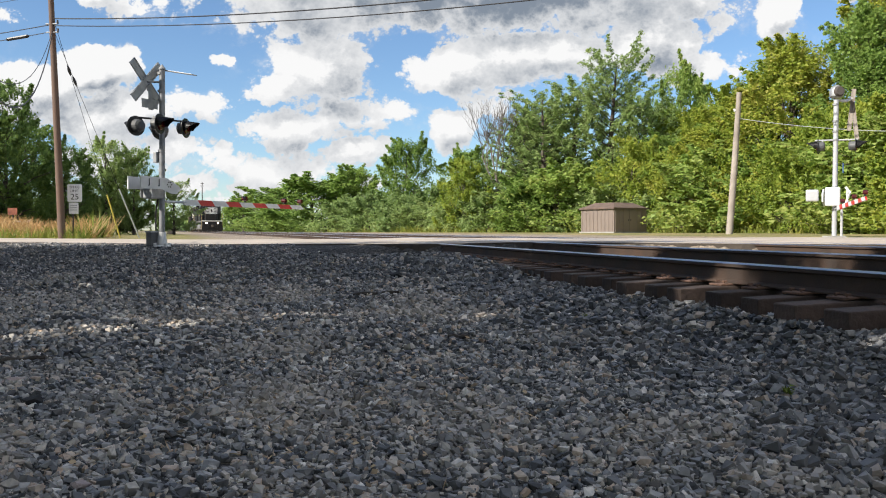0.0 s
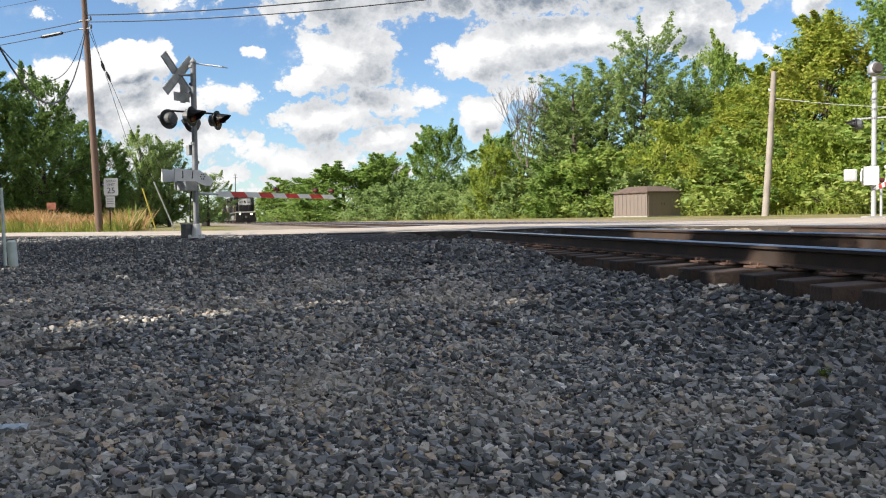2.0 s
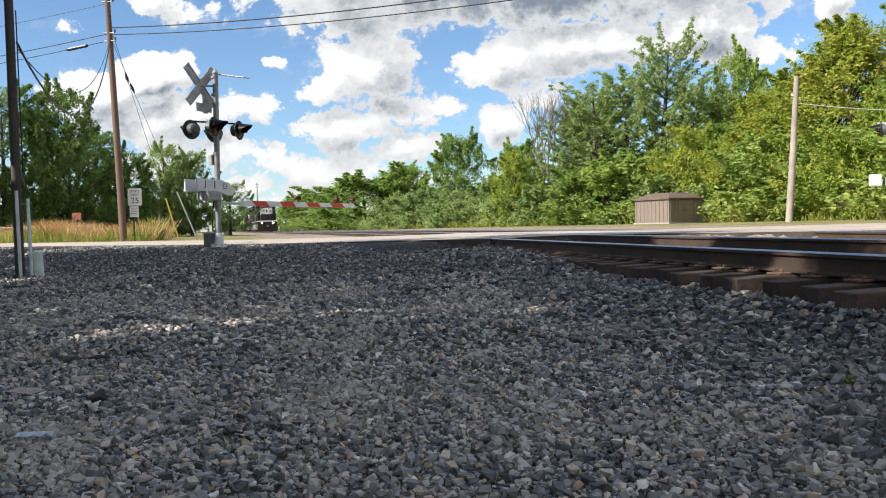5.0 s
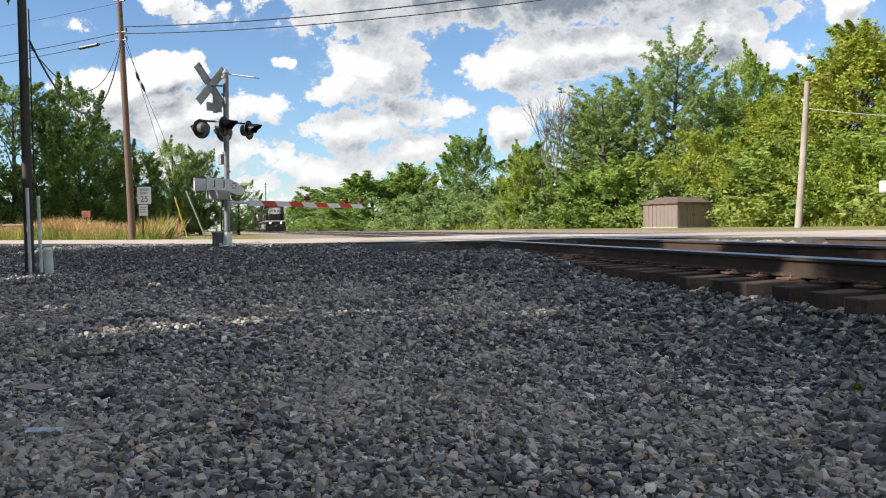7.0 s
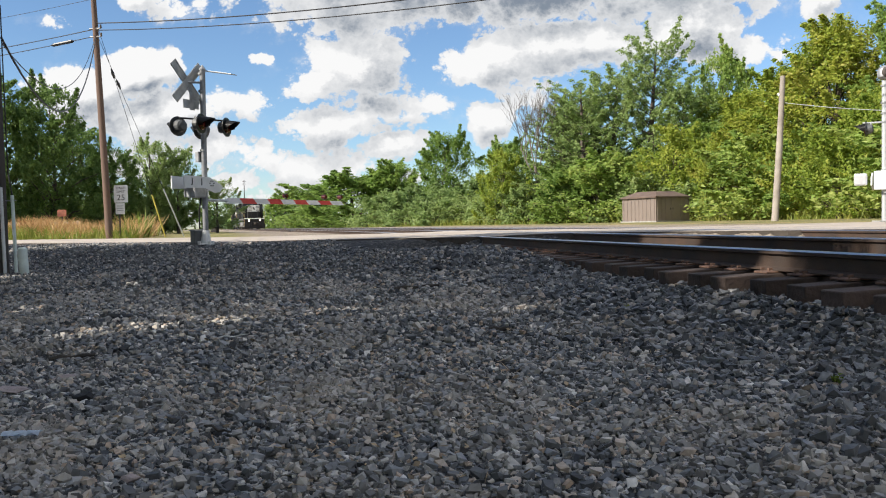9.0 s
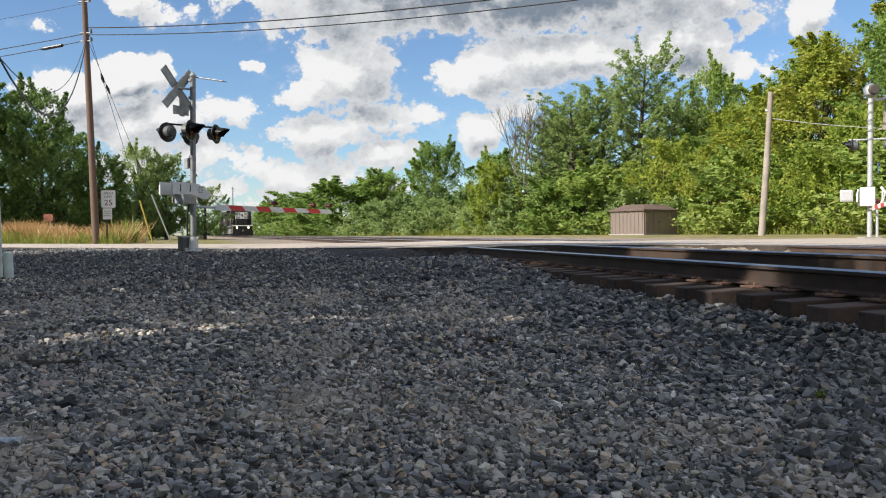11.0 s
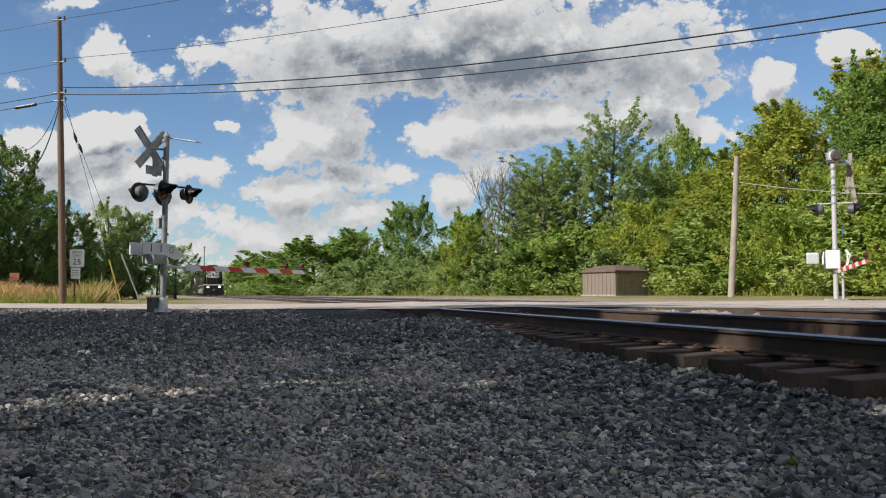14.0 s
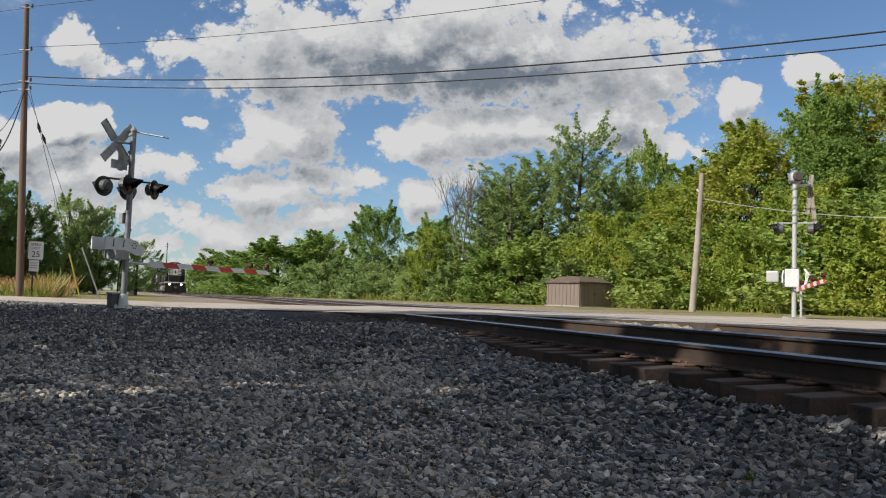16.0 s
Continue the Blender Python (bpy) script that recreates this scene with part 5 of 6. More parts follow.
def speed_sign():
    x, y = -15.88, 35.3
    d = Vector((0.08, -0.997, 0))
    th = thing("speed_sign", "white rectangular speed limit 25 sign on a dark post", "road sign")
    z0 = gz(x, y)
    part("post", box(B(), (x - 0.1, y + 0.05, 1.05 + z0 / 2), (0.06, 0.04, 2.3 - z0), None, 0.008), M_DARKPOLE, th)
    bm = B()
    w, h, r = 0.305, 0.38, 0.05
    out = [(sx * (w - r) + r * math.cos(a), sz * (h - r) + r * math.sin(a)) for sx, sz, a0 in ((1, 1, 0), (-1, 1, 90), (-1, -1, 180), (1, -1, 270))
           for a in (radians(a0), radians(a0 + 45), radians(a0 + 90))]
    rot = facing(d).to_4x4() @ Matrix.Rotation(radians(90), 4, "X")
    m = Matrix.Translation((x, y, 1.95)) @ rot
    board = part("board", slab(bm, out, -0.004, 0.004, m), M_WHITE, th, "white sign plate")
    for body, size, dz in (("SPEED", 0.15, 0.25), ("LIMIT", 0.15, 0.09), ("25", 0.36, -0.17)):
        text_part(body, size, Vector((x, y, 1.95 + dz)) + d * 0.007, rot, M_BLACK, board)
    bm = slab(B(), [(-0.2, -0.24), (0.2, -0.24), (0.2, 0.24), (-0.2, 0.24)], -0.004, 0.004, Matrix.Translation((x - 0.05, y, 1.3)) @ rot)
    plate = part("lower_plate", bm, M_WHITE, th, "small white plate with unreadable lines")
    for dz in (0.12, 0.02, -0.08):
        box(bm := B(), Vector((x - 0.05, y, 1.3 + dz)) + d * 0.008, (0.28, 0.004, 0.035), facing(d))
        part("text_bar", bm, M_BACK, plate)


speed_sign()


def guy(ax, ay, zt, material, label, glen):
    a, b = on_pole(zt), Vector((ax, ay, gz(ax, ay)))
    th = thing("guy_wire", label, "guy wire")
    part("wire", tube(B(), [a, b], 0.01, 5), M_WIRE, th)
    d = (a - b).normalized()
    part("guard", tube(B(), [b, b + d * glen], 0.033, 8), material, th, "plastic guard sleeve at the foot")
    k = a.lerp(b, 0.24)
    part("strain_insulator", tube(B(), [k - d * 0.22, k, k + d * 0.22], [0.03, 0.07, 0.03], 8), M_BLACK, th)


guy(-15.0, 38.0, 9.6, mat("yellow_plastic", (0.6, 0.5, 0.1), 0.6), "steel guy wire with a yellow guard sleeve", 2.1)
guy(-14.3, 38.5, 9.0, M_STEEL, "steel guy wire with a pale grey guard sleeve", 2.5)


def shed():
    th = thing("utility_shed", "taupe sheet-metal utility shed with low gable roof", "shed", 12.34, 59.0, gz(12.34, 59.0), 34)
    W, D, H = 3.4, 3.4, 1.76
    part("slab", box(B(), (W / 2, D / 2, 0.02), (W + 0.2, D + 0.2, 0.12), None, 0.02), M_CONCRETE, th)
    body = part("body", box(B(), (W / 2, D / 2, H / 2 + 0.06), (W, D, H), None, 0.01), M_SHED, th)
    for i in range(9):
        part("rib", box(B(), (-0.012, 0.15 + i * (D - 0.3) / 8, H / 2 + 0.06), (0.03, 0.05, H - 0.04), None, 0.006), M_SHED, body)
    for i in (0, 1, 2, 6, 7, 8):
        part("rib", box(B(), (0.15 + i * (W - 0.3) / 8, -0.012, H / 2 + 0.06), (0.05, 0.03, H - 0.04), None, 0.006), M_SHED, body)
    for x in (1.25, 1.85):
        dr = part("door", box(B(), (x, -0.02, H / 2 + 0.03), (0.58, 0.03, H - 0.16), None, 0.006), M_SHED, th, "sliding sheet-metal door leaf")
        part("handle", box(B(), (x + (0.18 if x < 1.5 else -0.18), -0.045, 0.95), (0.04, 0.03, 0.16), None, 0.006), M_BLACK, dr)
    bm = B()
    e, rz = 0.12, H + 0.06
    v = [bm.verts.new(p) for p in ((-e, -e, rz), (W + e, -e, rz), (W + e, D + e, rz), (-e, D + e, rz), (0.75, 0.75, rz + 0.42), (W - 0.75, 0.75, rz + 0.42), (W - 0.75, D - 0.75, rz + 0.42), (0.75, D - 0.75, rz + 0.42))]
    for f in ((0, 1, 5, 4), (1, 2, 6, 5), (2, 3, 7, 6), (3, 0, 4, 7), (4, 5, 6, 7), (3, 2, 1, 0)):
        bm.faces.new([v[i] for i in f])
    roof = part("roof", bm, M_SHEDROOF, th, "brown sheet roof")
    part("fascia", box(box(B(), (W / 2, -e, rz - 0.03), (W + 2 * e, 0.03, 0.1)), (-e, D / 2, rz - 0.03), (0.03, D + 2 * e, 0.1)), M_SHEDROOF, roof)


shed()

# ---- small things ----
def lump(name, label, category, x, y, s, material, seed):
    """An angular stone or clod half sunk in the gravel."""
    rnd = random.Random(seed)
    bm = B()
    for _ in range(16):
        v = Vector((rnd.gauss(0, 1), rnd.gauss(0, 1), rnd.gauss(0, 1))).normalized() * rnd.uniform(0.8, 1.1)
        bm.verts.new((v.x * s[0], v.y * s[1], v.z * s[2]))
    r = bmesh.ops.convex_hull(bm, input=bm.verts)
    bmesh.ops.delete(bm, geom=[g for g in r["geom_interior"] if isinstance(g, bmesh.types.BMVert)], context="VERTS")
    ob = part(name, bm, material)
    ob.matrix_basis = pose(x, y, gz(x, y) + s[2] * 0.45, 0, 0, rnd.uniform(0, 180))
    return tagged(ob, label, category)


M_PALESTONE = mat("pale_stone", (0.5, 0.47, 0.45), 0.8, 0, 0.3, 20, 0.4, 60)
M_TANSTONE = mat("tan_stone", (0.42, 0.35, 0.26), 0.85, 0, 0.3, 20, 0.4, 60)
M_PINKSTONE = mat("pinkish_stone", (0.4, 0.33, 0.32), 0.8, 0, 0.3, 20, 0.4, 60)
M_CLOD = mat("dark_clod", (0.03, 0.03, 0.032), 0.9, 0, 0.3, 20, 0.4, 60)
M_STICK = mat("rotten_wood", (0.06, 0.05, 0.042), 0.9, 0, 0.4, 15, 0.5, 40)
M_BLEACHED = mat("bleached_wood", (0.62, 0.6, 0.56), 0.8, 0, 0.3, 15, 0.3, 40)
M_LITTER = mat("pale_blue_plastic", (0.72, 0.8, 0.9), 0.4, 0, 0.2, 15, 0.2, 30)


def stick(label, x, y, length, r, rz, material, lift=0.02):
    bm = B()
    pts = [Vector((length * (t - 0.5), 0.03 * length * math.sin(5 * t), 0.01 * math.sin(9 * t))) for t in (0, 0.25, 0.5, 0.75, 1)]
    tube(bm, pts, [r * 0.7, r, r * 1.05, r * 0.9, r * 0.5], 7)
    ob = part("stick", bm, material)
    z = [gz(x + math.cos(radians(rz)) * length * k, y + math.sin(radians(rz)) * length * k) for k in (-0.5, 0.5)]
    ob.matrix_basis = pose(x, y, (z[0] + z[1]) / 2 + lift, 0, -math.degrees(math.atan2(z[1] - z[0], length)), rz)
    tagged(ob, label, "stick")


lump("stone", "large pale pinkish stone on the ballast shoulder", "stone", 1.44, 4.1, (0.055, 0.04, 0.03), M_PALESTONE, 1)
lump("stone", "pale grey stone lying on the gravel", "stone", 0.55, 4.6, (0.035, 0.025, 0.02), M_PALESTONE, 2)
lump("stone", "tan stone on the ballast shoulder", "stone", 1.07, 6.2, (0.08, 0.05, 0.03), M_TANSTONE, 3)
lump("stone", "flat pale stone in the worn gravel", "stone", -1.5, 6.6, (0.09, 0.05, 0.02), M_PALESTONE, 4)
lump("stone", "pale stone by the ballast toe", "stone", 1.55, 3.15, (0.05, 0.03, 0.025), M_PALESTONE, 6)
lump("clod", "dark ragged clod of earth on the gravel", "clod", -0.63, 10.9, (0.24, 0.1, 0.06), M_CLOD, 7)
lump("clod", "dark clod half sunk in the gravel", "clod", -3.4, 7.4, (0.16, 0.09, 0.035), M_CLOD, 8)
lump("stone", "broad flat pinkish stone lying in the worn gravel", "stone", -2.78, 4.62, (0.13, 0.075, 0.032), M_PINKSTONE, 9)
lump("stone", "flat pinkish stone beside a broader one", "stone", -2.62, 5.0, (0.085, 0.05, 0.024), M_PINKSTONE, 10)
lump("stone", "rounded pinkish-grey cobble in the yard gravel", "stone", -1.32, 2.95, (0.042, 0.036, 0.026), M_PINKSTONE, 11)
lump("clod", "dark lump of broken asphalt on the gravel", "clod", -2.84, 4.3, (0.1, 0.06, 0.04), M_CLOD, 12)
lump("clod", "dark lump of broken asphalt on the gravel", "clod", -2.2, 4.35, (0.07, 0.05, 0.04), M_CLOD, 13)
lump("clod", "flat dark scrap of asphalt in the gravel", "clod", -2.65, 5.9, (0.12, 0.06, 0.03), M_CLOD, 14)
lump("stone", "flat pale slab of stone near the road", "stone", -3.6, 9.6, (0.16, 0.07, 0.025), M_PALESTONE, 15)
stick("bleached twig among the stones", -0.35, 4.15, 0.1, 0.008, 60, M_BLEACHED, 0.03)
stick("pale dry twig lying on the gravel", -1.9, 6.1, 0.22, 0.007, 20, M_BLEACHED, 0.03)
stick("thin brown twig on the stones", -1.2, 3.6, 0.2, 0.006, -35, M_STICK, 0.03)
stick("dark weathered stick lying across the gravel", -0.72, 8.75, 0.5, 0.025, 8, M_STICK)
stick("short dark stick on the gravel", 0.12, 6.15, 0.16, 0.022, 5, M_STICK)
stick("bleached white splinter of wood on the gravel", -0.89, 4.9, 0.12, 0.011, 118, M_BLEACHED, 0.03)
stick("dark rotten stick by the worn patch", -2.9, 5.6, 0.3, 0.02, 25, M_STICK)


def litter(x, y):
    bm = B()
    n = 6
    vs = [[bm.verts.new((0.16 * (i / n - 0.5), 0.07 * (j / 2 - 0.5), 0.012 * math.sin(3 * i + 2 * j) + 0.015)) for j in range(3)] for i in range(n + 1)]
    for i in range(n):
        for j in range(2):
            bm.faces.new((vs[i][j], vs[i + 1][j], vs[i + 1][j + 1], vs[i][j + 1]))
    bmesh.ops.solidify(bm, geom=bm.faces[:], thickness=0.003)
    ob = part("plastic_scrap", bm, M_LITTER)
    ob.matrix_basis = pose(x, y, gz(x, y) + 0.025, 0, 0, 12)
    tagged(ob, "crumpled pale blue plastic scrap on the gravel", "litter")


litter(-2.08, 3.55)


def leaf_litter():
    """Dry leaves, bark chips and broken stalks caught between the yard stones, in drifts."""
    rng = np.random.default_rng(61)
    n = 9000
    x, y = rng.uniform(-6, 1.4, n), rng.uniform(2.0, 13, n)
    drift = np.sin(1.9 * x + 0.7 * y) + np.sin(1.3 * y - 1.1 * x + 2) + np.sin(3.7 * x + 2.9 * y + 1)
    keep = (x > -0.66 * y) & (off_s(x, y)[0] < -2.6) & (road_e(x, y) < -1) & (rng.uniform(-2.2, 2.6, n) < drift)
    x, y = x[keep], y[keep]
    n = len(x)
    a, tilt = rng.uniform(0, math.tau, n), rng.normal(0, 0.35, n)
    stalk = rng.uniform(0, 1, n) < 0.4
    ln = np.where(stalk, rng.uniform(0.025, 0.075, n), rng.uniform(0.008, 0.024, n))
    wd = np.where(stalk, rng.uniform(0.0018, 0.004, n), ln * rng.uniform(0.4, 0.7, n))
    c = np.stack([x, y, ground_z(x, y) + rng.uniform(0.018, 0.034, n)], -1)
    u_ = np.stack([np.cos(a), np.sin(a), np.sin(tilt)], -1) * ln[:, None]
    v_ = np.stack([-np.sin(a), np.cos(a), rng.normal(0, 0.4, n)], -1) * wd[:, None]
    q = np.stack([c - u_, c + v_ * 0.9 + u_ * 0.1, c + u_, c - v_], 1).reshape(-1, 3)
    tagged(new("leaf_litter", quads_mesh("leaf_litter", q, 4, M_CHIP)), "dry tan leaf scraps, bark chips and stalks among the stones", "litter", kind="stuff")


M_CHIP = mat("dry_leaf_scrap", (0.42, 0.32, 0.2), 0.85, 0, 0.4, 30, 0, island=0.6, tint=(0.2, 0.14, 0.09))
leaf_litter()


def weed(x, y, n, size, seed):
    rng = np.random.default_rng(seed)
    q = leaf_tris(rng, np.array([(0, 0, size * 0.5)]), np.array([size]), n, size * 0.45)
    q[:, 2] = np.maximum(q[:, 2], 0.0)
    th = thing("weed", "small bright green weed growing in the ballast", "weed", x, y, gz(x, y) + 0.01)
    cr = new("leaves", quads_mesh("weed_leaves", q, 3, M_GRASS))
    cr.parent = th
    part("stem", tube(B(), [(0, 0, -0.03), (0, 0, size * 0.6)], 0.004, 5), M_BARK, th)


weed(1.76, 4.15, 26, 0.035, 1)
weed(1.2, 6.9, 14, 0.03, 2)
weed(-3.3, 4.0, 18, 0.05, 3)


def far_mast(x, y, h):
    th = thing("lattice_pole", "thin dark pole far along the railway", "pole", x, y, 0)
    part("pole", tube(B(), [(0, 0, -0.5), (0, 0, h)], [0.2, 0.11], 8), M_DARKPOLE, th)
    for z in (h - 0.5, h - 1.3):
        part("arm", box(B(), (0, 0, z), (1.1, 0.12, 0.1), None, 0.01), M_DARKPOLE, th)


far_mast(-75.0, 255, 15.4)


def relay_case(x, y):
    th = thing("relay_case", "low dark case beside the far tracks", "equipment case", x, y, gz(x, y), 10)
    part("body", box(B(), (0, 0, 0.3), (0.7, 0.6, 0.6), None, 0.03), M_DARKPOLE, th)
    part("lid", box(B(), (0, 0, 0.63), (0.78, 0.68, 0.06), None, 0.02), M_UNDERCASE, th)


M_UNDERCASE = mat("grimy_case_lid", (0.09, 0.075, 0.065), 0.8, 0, 0.3, 4, 0.2)
relay_case(-26.6, 80.0)


def rust_sign(x, y):
    th = thing("marker_sign", "small rust-red sign on a post in dry grass", "sign", x, y, gz(x, y))
    part("post", tube(B(), [(0, 0, -0.1), (0, 0, 1.5)], 0.035, 8), M_DARKPOLE, th)
    part("board", box(B(), (0, -0.04, 1.35), (0.5, 0.03, 0.36), None, 0.01), M_RUSTSIGN, th)


M_RUSTSIGN = mat("rust_red_board", (0.3, 0.1, 0.06), 0.8, 0, 0.4, 6, 0.2)
rust_sign(-22.6, 43.0)


def guardrail():
    th = thing("rail_fence", "low weathered grey rail fence beyond the verge", "fence")
    for k in range(7):
        x, y = -37 + k * 2.1, 50 - k * 0.3
        part("post", box(B(), (x, y, 0.45), (0.12, 0.12, 1.0), None, 0.015), M_GREYPOLE, th)
    for z in (0.5, 0.85):
        part("rail", tube(B(), [(-37.2, 50, z), (-24.2, 48.1, z)], 0.06, 8), M_GREYPOLE, th)


guardrail()

# ---- train ----
M_LOCO = mat("black_locomotive_paint", (0.009, 0.009, 0.01), 0.5, 0, 0.35, 1.2, 0.05, tint=(0.025, 0.022, 0.02), spec=0.3)
M_LOCOWHITE = mat("white_locomotive_paint", (0.68, 0.68, 0.66), 0.45, 0, 0.3, 1.5, 0.05, tint=(0.45, 0.42, 0.38))
M_UNDER = mat("grimy_running_gear", (0.05, 0.045, 0.04), 0.8, 0.1, 0.4, 3, 0.3, tint=(0.1, 0.08, 0.065))
M_TANK = mat("grey_fuel_tank", (0.2, 0.2, 0.2), 0.55, 0.1, 0.35, 1.0, 0.1)
M_GLASS = mat("dark_cab_glass", (0.02, 0.025, 0.03), 0.05, 0, 0.1, 3, 0)
M_RAILING = mat("handrail_paint", (0.03, 0.03, 0.03), 0.5, 0, 0.2, 5, 0)
M_BUFF = mat("faded_yellow_step", (0.45, 0.33, 0.14), 0.6, 0, 0.3, 5, 0)


def lamp_glow(name, strength):
    m = bpy.data.materials.new(name)
    m.use_nodes = True
    b = m.node_tree.nodes["Principled BSDF"]
    b.inputs["Base Color"].default_value = (1, 0.85, 0.6, 1)
    b.inputs["Emission Color"].default_value = (1, 0.72, 0.38, 1)
    b.inputs["Emission Strength"].default_value = strength
    return m


M_HEADLIGHT = lamp_glow("lit_headlight", 9.0)


def locomotive(label, lit=True):
    """Front at x = 0, body towards -x, rail top at z = 0."""
    th = thing("locomotive", label, "locomotive", group="train")
    R = M_RAILING
    fr = part("underframe", box(B(), (-10.4, 0, 1.5), (20.2, 2.9, 0.34), None, 0.03), M_LOCO, th)
    for s in (-1, 1):
        part("sill_stripe", box(B(), (-10.6, s * 1.47, 1.58), (18.6, 0.03, 0.1)), M_TANK, fr, "dirty white side sill")
    part("sill_stripe", box(B(), (-0.28, 0, 1.62), (0.05, 2.95, 0.13), None, 0.01), M_LOCOWHITE, fr, "white front sill")
    # pilot and plough
    bm = B()
    pts = [(-1.5, 0.12), (1.5, 0.12), (1.5, 0.85), (1.15, 0.95), (0.5, 0.78), (-0.5, 0.78), (-1.15, 0.95), (-1.5, 0.85)]
    m = Matrix(((0, 0, 1, 0.0), (1, 0, 0, 0), (0, 1, 0, 0), (0, 0, 0, 1)))
    slab(bm, pts, -0.1, 0.0, m)
    part("snow_plough", bm, M_LOCO, th, "black snow plough with a cut-out for the coupler")
    part("pilot", box(B(), (-0.35, 0, 1.12), (0.25, 2.8, 0.72), None, 0.03), M_LOCO, th)
    cp = part("coupler", box(B(), (0.1, 0, 0.88), (0.7, 0.26, 0.3), None, 0.05), M_UNDER, th, "knuckle coupler")
    part("knuckle", box(B(), (0.46, 0.1, 0.88), (0.2, 0.22, 0.34), None, 0.05), M_UNDER, cp)
    for y in (-0.75, -0.5, 0.5, 0.75):
        part("air_hose", tube(B(), [(-0.15, y, 1.1), (0.05, y, 0.95), (0.02, y * 0.95, 0.55)], 0.03, 6), M_RAILING, th)
    # nose
    nose = part("nose", box(B(), (-2.35, 0, 2.7), (1.9, 1.75, 2.04), None, 0.1), M_LOCO, th, "low black nose")
    part("nose_panel", box(B(), (-1.385, 0, 3.16), (0.02, 1.6, 0.96), None, 0.006), M_LOCOWHITE, nose, "white nose panel with black stripes")
    for k in range(4):
        for s in (-1, 1):
            part("stripe", box(B(), (-1.37, s * 0.53, 2.84 + 0.21 * k), (0.012, 0.5 - 0.03 * k, 0.085)), M_LOCO, nose)
    part("emblem", box(B(), (-1.37, 0.02, 3.16), (0.012, 0.2, 0.42), Matrix.Rotation(radians(18), 3, "X"), 0.004), M_LOCO, nose, "plain dark emblem shape")
    for s in (-1, 1):
        part("nose_side", box(B(), (-2.0, s * 0.885, 3.16), (1.1, 0.02, 0.96), None, 0.006), M_LOCOWHITE, nose)
        for k in range(4):
            part("stripe", box(B(), (-2.0, s * 0.9, 2.84 + 0.21 * k), (1.0 - 0.1 * k, 0.012, 0.085)), M_LOCO, nose)
    # cab with chamfered roof
    bm = B()
    prof = [(-1.5, 1.67), (1.5, 1.67), (1.5, 3.75), (0.95, 4.5), (0.55, 4.66), (-0.55, 4.66), (-0.95, 4.5), (-1.5, 3.75)]
    mx = Matrix(((0, 0, 1, 0), (1, 0, 0, 0), (0, 1, 0, 0), (0, 0, 0, 1)))
    slab(bm, prof, -5.9, -3.25, mx)
    cab = part("cab", bm, M_LOCO, th, "black cab with chamfered roof")
    for s in (-1, 1):
        part("windscreen", box(B(), (-3.24, s * 0.48, 3.9), (0.03, 0.78, 0.3), None, 0.01), M_GLASS, cab)
        part("front_window", box(B(), (-3.24, s * 1.17, 3.25), (0.03, 0.4, 0.9), None, 0.01), M_GLASS, cab)
        for x in (-4.1, -5.0):
            w = part("side_window", box(B(), (x, s * 1.5, 3.3), (0.68, 0.04, 0.62), None, 0.01), M_GLASS, cab)
        part("window_frame", box(B(), (-4.55, s * 1.5, 2.95), (1.7, 0.06, 0.05)), M_BACK, cab)
        part("number_patch", box(B(), (-4.6, s * 1.51, 2.5), (0.9, 0.02, 0.26)), M_BUFF, cab)
        part("number_board", box(B(), (-3.22, s * 0.62, 4.22), (0.06, 0.66, 0.28), None, 0.02), M_LOCO, cab, "number board")
        part("board_bar", box(B(), (-3.185, s * 0.62, 4.22), (0.012, 0.5, 0.12)), M_LOCOWHITE, cab)
        part("mirror", box(B(), (-3.5, s * 1.68, 3.3), (0.06, 0.1, 0.3), None, 0.01), M_BACK, cab)
    hl = part("headlight_case", box(B(), (-3.2, 0, 4.26), (0.08, 0.34, 0.52), None, 0.03), M_LOCOWHITE, cab)
    for z in (4.14, 4.38):
        part("headlight", tube(B(), [(-3.16, 0, z), (-3.13, 0, z)], 0.1, 14), M_HEADLIGHT if lit else M_GLASS, hl, "lit headlight" if lit else "")
    for s in (-1, 1):
        dl = part("ditch_light_case", tube(B(), [(-0.3, s * 0.82, 1.33), (-0.16, s * 0.82, 1.33)], 0.15, 14), M_LOCO, th)
        part("ditch_light", tube(B(), [(-0.16, s * 0.82, 1.33), (-0.14, s * 0.82, 1.33)], 0.12, 14), M_HEADLIGHT if lit else M_GLASS, dl, "lit ditch light" if lit else "")
    # long hood
    hood = part("long_hood", box(B(), (-12.7, 0, 2.9), (13.6, 1.85, 2.45), None, 0.08), M_LOCO, th, "long black engine hood")
    bm = B()
    slab(bm, [(-0.92, 3.5), (0.92, 3.5), (1.42, 3.72), (1.42, 4.2), (0.9, 4.42), (-0.9, 4.42), (-1.42, 4.2), (-1.42, 3.72)], -19.3, -15.4, mx)
    part("radiator", bm, M_LOCO, hood, "flared radiator section")
    bm = B()
    slab(bm, [(-0.92, 3.4), (0.92, 3.4), (1.3, 3.7), (1.3, 4.25), (0.8, 4.4), (-0.8, 4.4), (-1.3, 4.25), (-1.3, 3.7)], -8.6, -6.2, mx)
    part("blower_housing", bm, M_LOCO, hood)
    for s in (-1, 1):
        for x0, n in ((-15.6, 6), (-8.4, 3)):
            for k in range(n):
                part("grille", box(B(), (x0 - 0.35 - k * 0.62 if n == 6 else x0 + 0.35 + k * 0.68, s * (1.425 if n == 6 else 1.31), 3.96), (0.54, 0.03, 0.4)), M_UNDER, hood)
        for k in range(11):
            part("hood_door", box(B(), (-6.6 - k * 0.82, s * 0.935, 2.55), (0.74, 0.03, 1.5), None, 0.008), M_LOCO, hood)
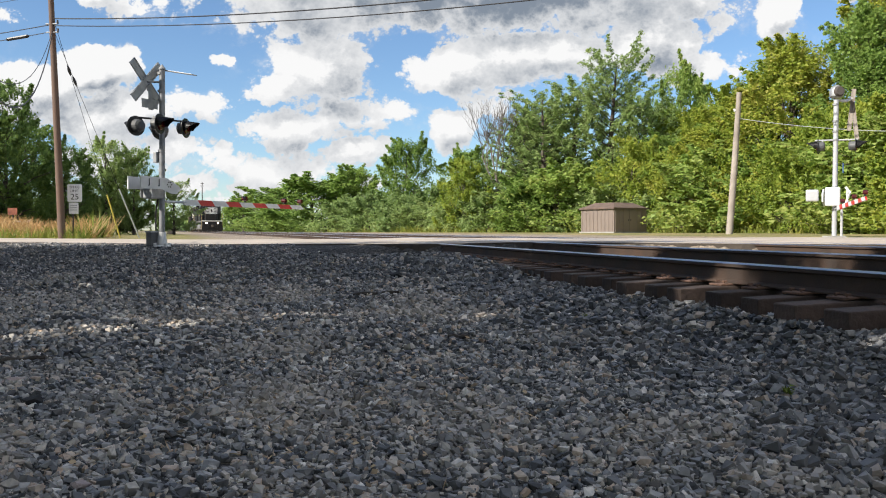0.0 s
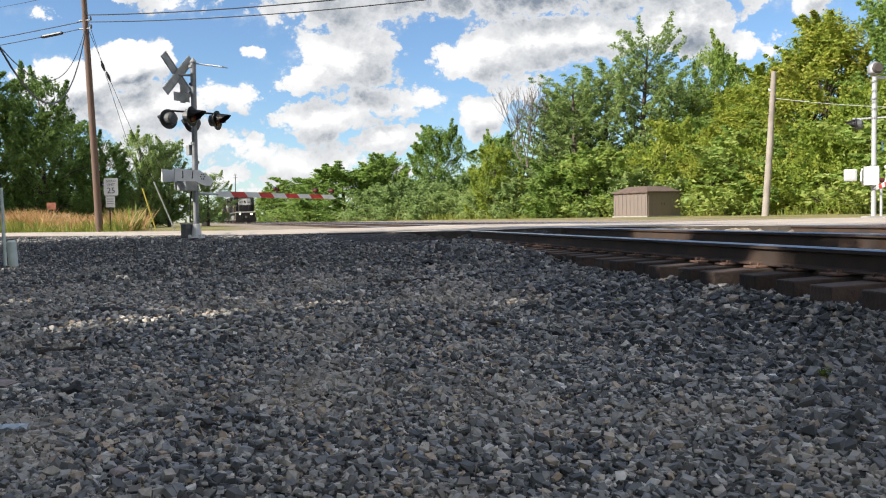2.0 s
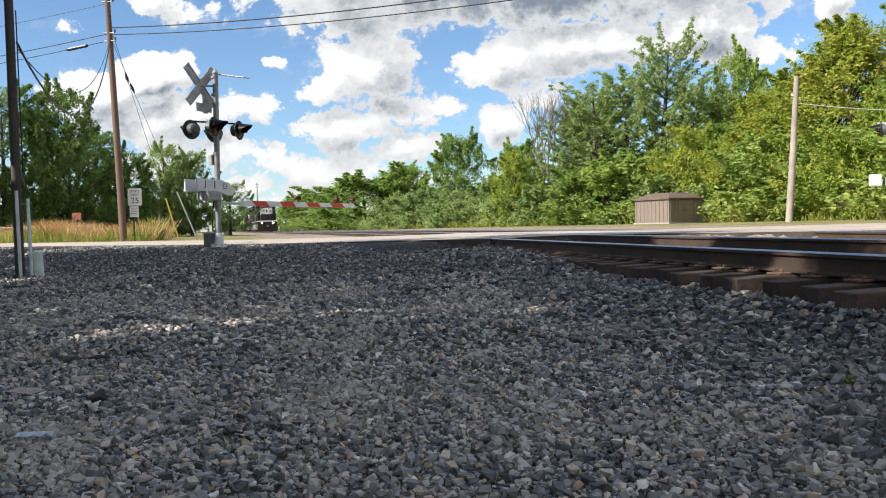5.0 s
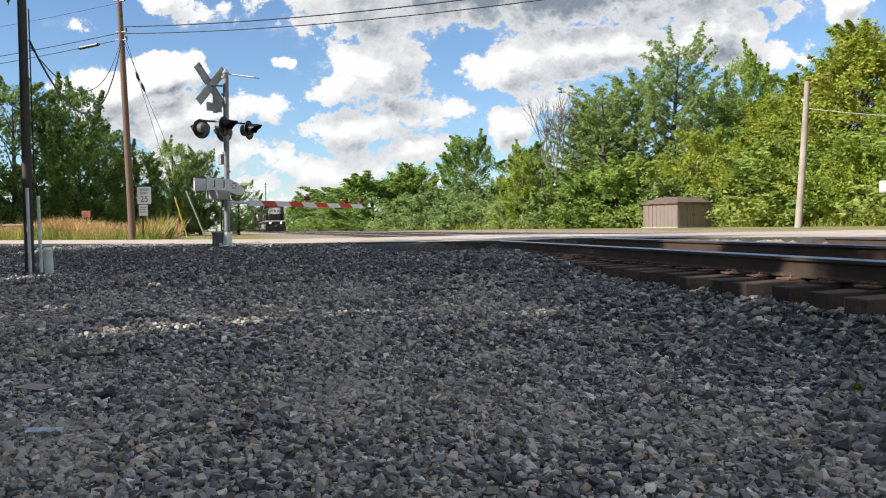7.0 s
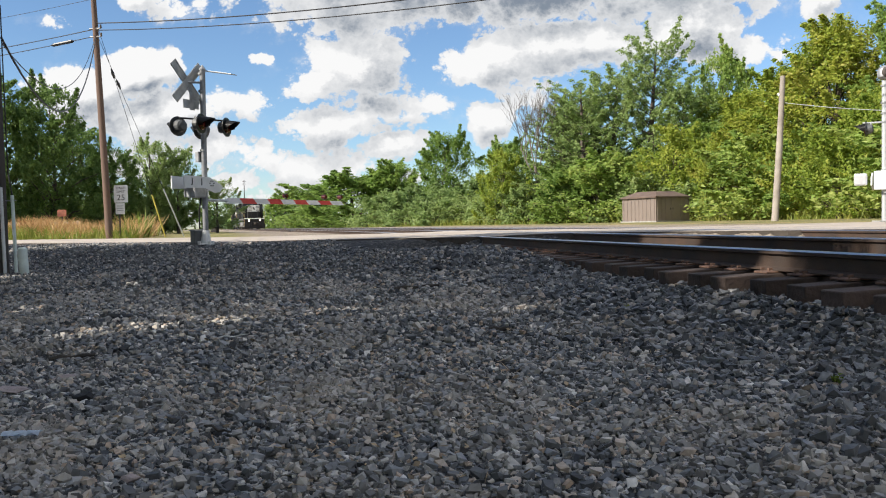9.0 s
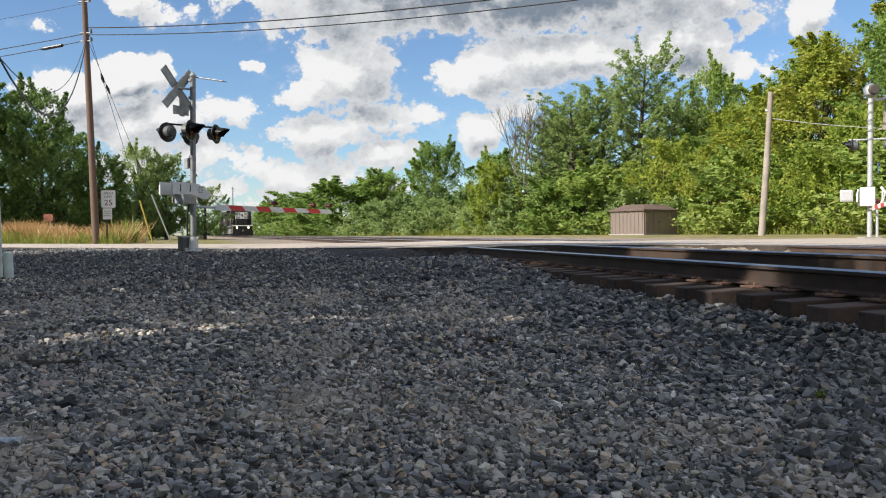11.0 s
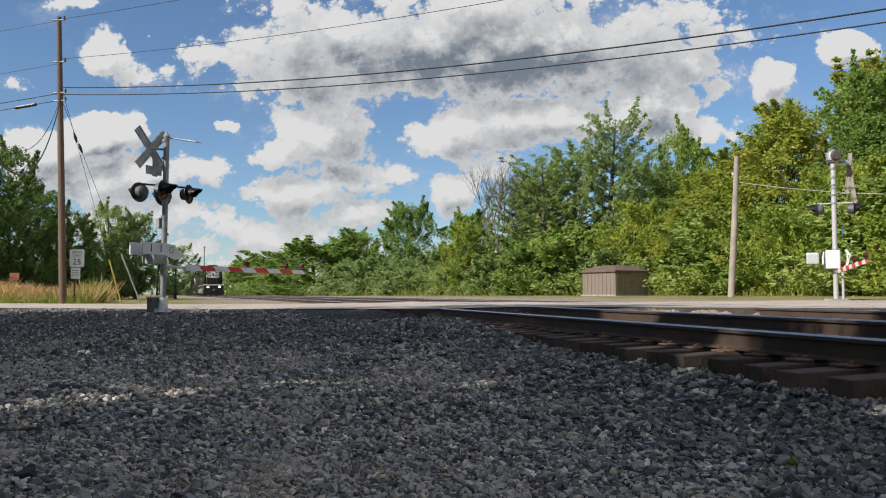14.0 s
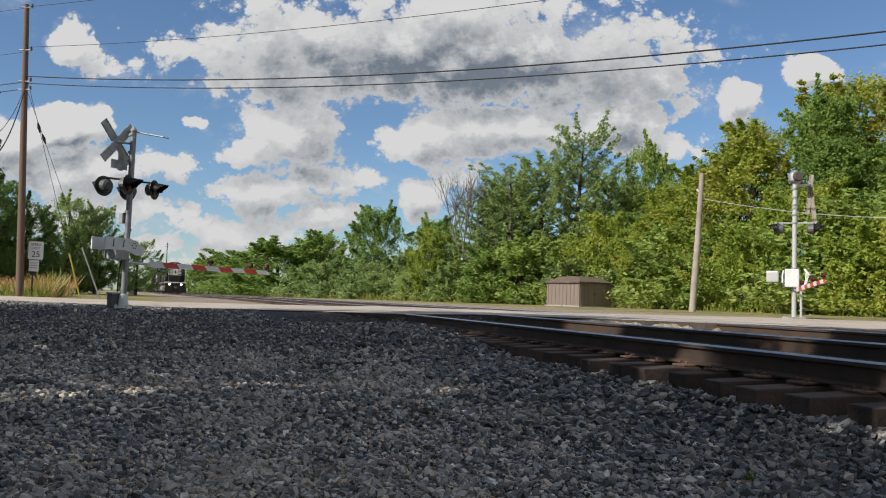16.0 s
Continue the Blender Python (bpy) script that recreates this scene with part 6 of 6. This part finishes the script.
        part("emblem_panel", box(B(), (-9.6, s * 0.96, 2.95), (1.5, 0.02, 0.8)), M_LOCOWHITE, hood, "plain white emblem shape")
        for k in range(4):
            part("emblem_stripe", box(B(), (-7.4 - 0.06 * k, s * 0.96, 2.64 + 0.2 * k), (2.4 - 0.2 * k, 0.02, 0.1)), M_LOCOWHITE, hood)
    for x in (-16.0, -17.4, -18.7, -10.5, -11.8):
        part("roof_fan", tube(B(), [(x, 0, 4.1), (x, 0, 4.46), (x, 0, 4.5)], [0.6, 0.6, 0.5], 18), M_UNDER, hood)
    part("exhaust_stack", box(B(), (-13.2, 0, 4.2), (0.9, 0.3, 0.4), None, 0.04), M_UNDER, hood)
    # tanks and trucks
    part("fuel_tank", tube(B(), [(-13.2, 0, 0.82), (-13.1, 0, 0.82), (-7.7, 0, 0.82), (-7.6, 0, 0.82)], [0.5, 0.66, 0.66, 0.5], 20), M_TANK, th, "grey fuel tank", True)
    for s in (-1, 1):
        part("tank_side", box(B(), (-10.4, s * 0.98, 0.84), (5.4, 0.8, 0.92), None, 0.2), M_TANK, th, "grey fuel tank side")
        part("air_reservoir", tube(B(), [(-12.6, s * 1.25, 1.32), (-8.2, s * 1.25, 1.32)], 0.17, 12), M_TANK, th, smooth=True)
    for xc in (-4.4, -16.4):
        tk = part("truck", box(box(B(), (xc, -1.12, 0.72), (4.9, 0.2, 0.42), None, 0.06), (xc, 1.12, 0.72), (4.9, 0.2, 0.42), None, 0.06), M_UNDER, th, "three-axle cast truck frame")
        for dx in (-1.85, 0, 1.85):
            for s in (-1, 1):
                wh = part("wheel", tube(B(), [(xc + dx, s * 0.68, 0.51), (xc + dx, s * 0.72, 0.51), (xc + dx, s * 0.82, 0.51)], [0.54, 0.51, 0.508], 24), M_UNDER, tk)
                part("axle_box", box(B(), (xc + dx, s * 1.25, 0.6), (0.42, 0.16, 0.42), None, 0.05), M_BACK, tk)
                part("spring", tube(B(), [(xc + dx + 0.5, s * 1.24, 0.55), (xc + dx + 0.5, s * 1.24, 1.0)], 0.12, 10), M_UNDER, tk)
        for s in (-1, 1):
            part("brake_cylinder", tube(B(), [(xc - 0.9, s * 1.3, 0.98), (xc - 0.3, s * 1.3, 0.98)], 0.13, 10), M_BACK, tk)
    # steps and handrails
    for xe in (-0.75, -20.1):
        for s in (-1, 1):
            st = part("steps", box(B(), (xe, s * 1.35, 0.55), (0.7, 0.28, 0.05)), M_UNDER, th)
            for z in (0.85, 1.15, 1.4):
                part("tread", box(B(), (xe, s * 1.35, z), (0.66, 0.26, 0.04)), M_BUFF, st)
            part("grab_rail", tube(B(), [(xe + 0.36, s * 1.5, 0.5), (xe + 0.36, s * 1.5, 2.3), (xe + 0.1, s * 1.46, 2.75)], 0.022, 6), M_BUFF, st, "buff-painted grab rail")
    for s in (-1, 1):
        rl = part("side_handrail", tube(B(), [(-6.2, s * 1.45, 2.72), (-19.6, s * 1.45, 2.72)], 0.02, 6), R, th, "tubular side handrail")
        for k in range(10):
            part("stanchion", tube(B(), [(-6.6 - k * 1.42, s * 1.45, 1.67), (-6.6 - k * 1.42, s * 1.45, 2.74)], 0.018, 6), R, rl)
        fl = part("front_handrail", tube(B(), [(-0.3, s * 0.45, 1.67), (-0.3, s * 0.45, 2.7), (-0.3, s * 1.4, 2.7), (-0.3, s * 1.4, 1.67)], 0.024, 6), R, th)
        part("walk_rail", tube(B(), [(-0.3, s * 1.4, 2.7), (-1.1, s * 1.46, 2.72), (-3.2, s * 1.46, 2.72)], 0.02, 6), R, fl)
    return th


def train_pose(s, flip=False):
    x, y = track_pt(s + 10.4, 0)
    fx, fy = track_pt(s, 0)
    heading = math.degrees(math.atan2(fy - y, fx - x))
    z = sum(RAIL_Z[0]) / 2
    if flip:
        rx, ry = track_pt(s + 21, 0)
        return pose(rx, ry, z, 0, 0, heading + 180)
    return pose(fx, fy, z, 0, 0, heading)


def build_train():
    lead = locomotive("black six-axle diesel locomotive with lit headlights approaching the crossing")
    lead.matrix_basis = train_pose(TRAIN_S)
    second = locomotive("black trailing diesel locomotive coupled behind the leader", False)
    second.matrix_basis = train_pose(TRAIN_S + 21.3, True)


TRAIN_S = 126.0
build_train()
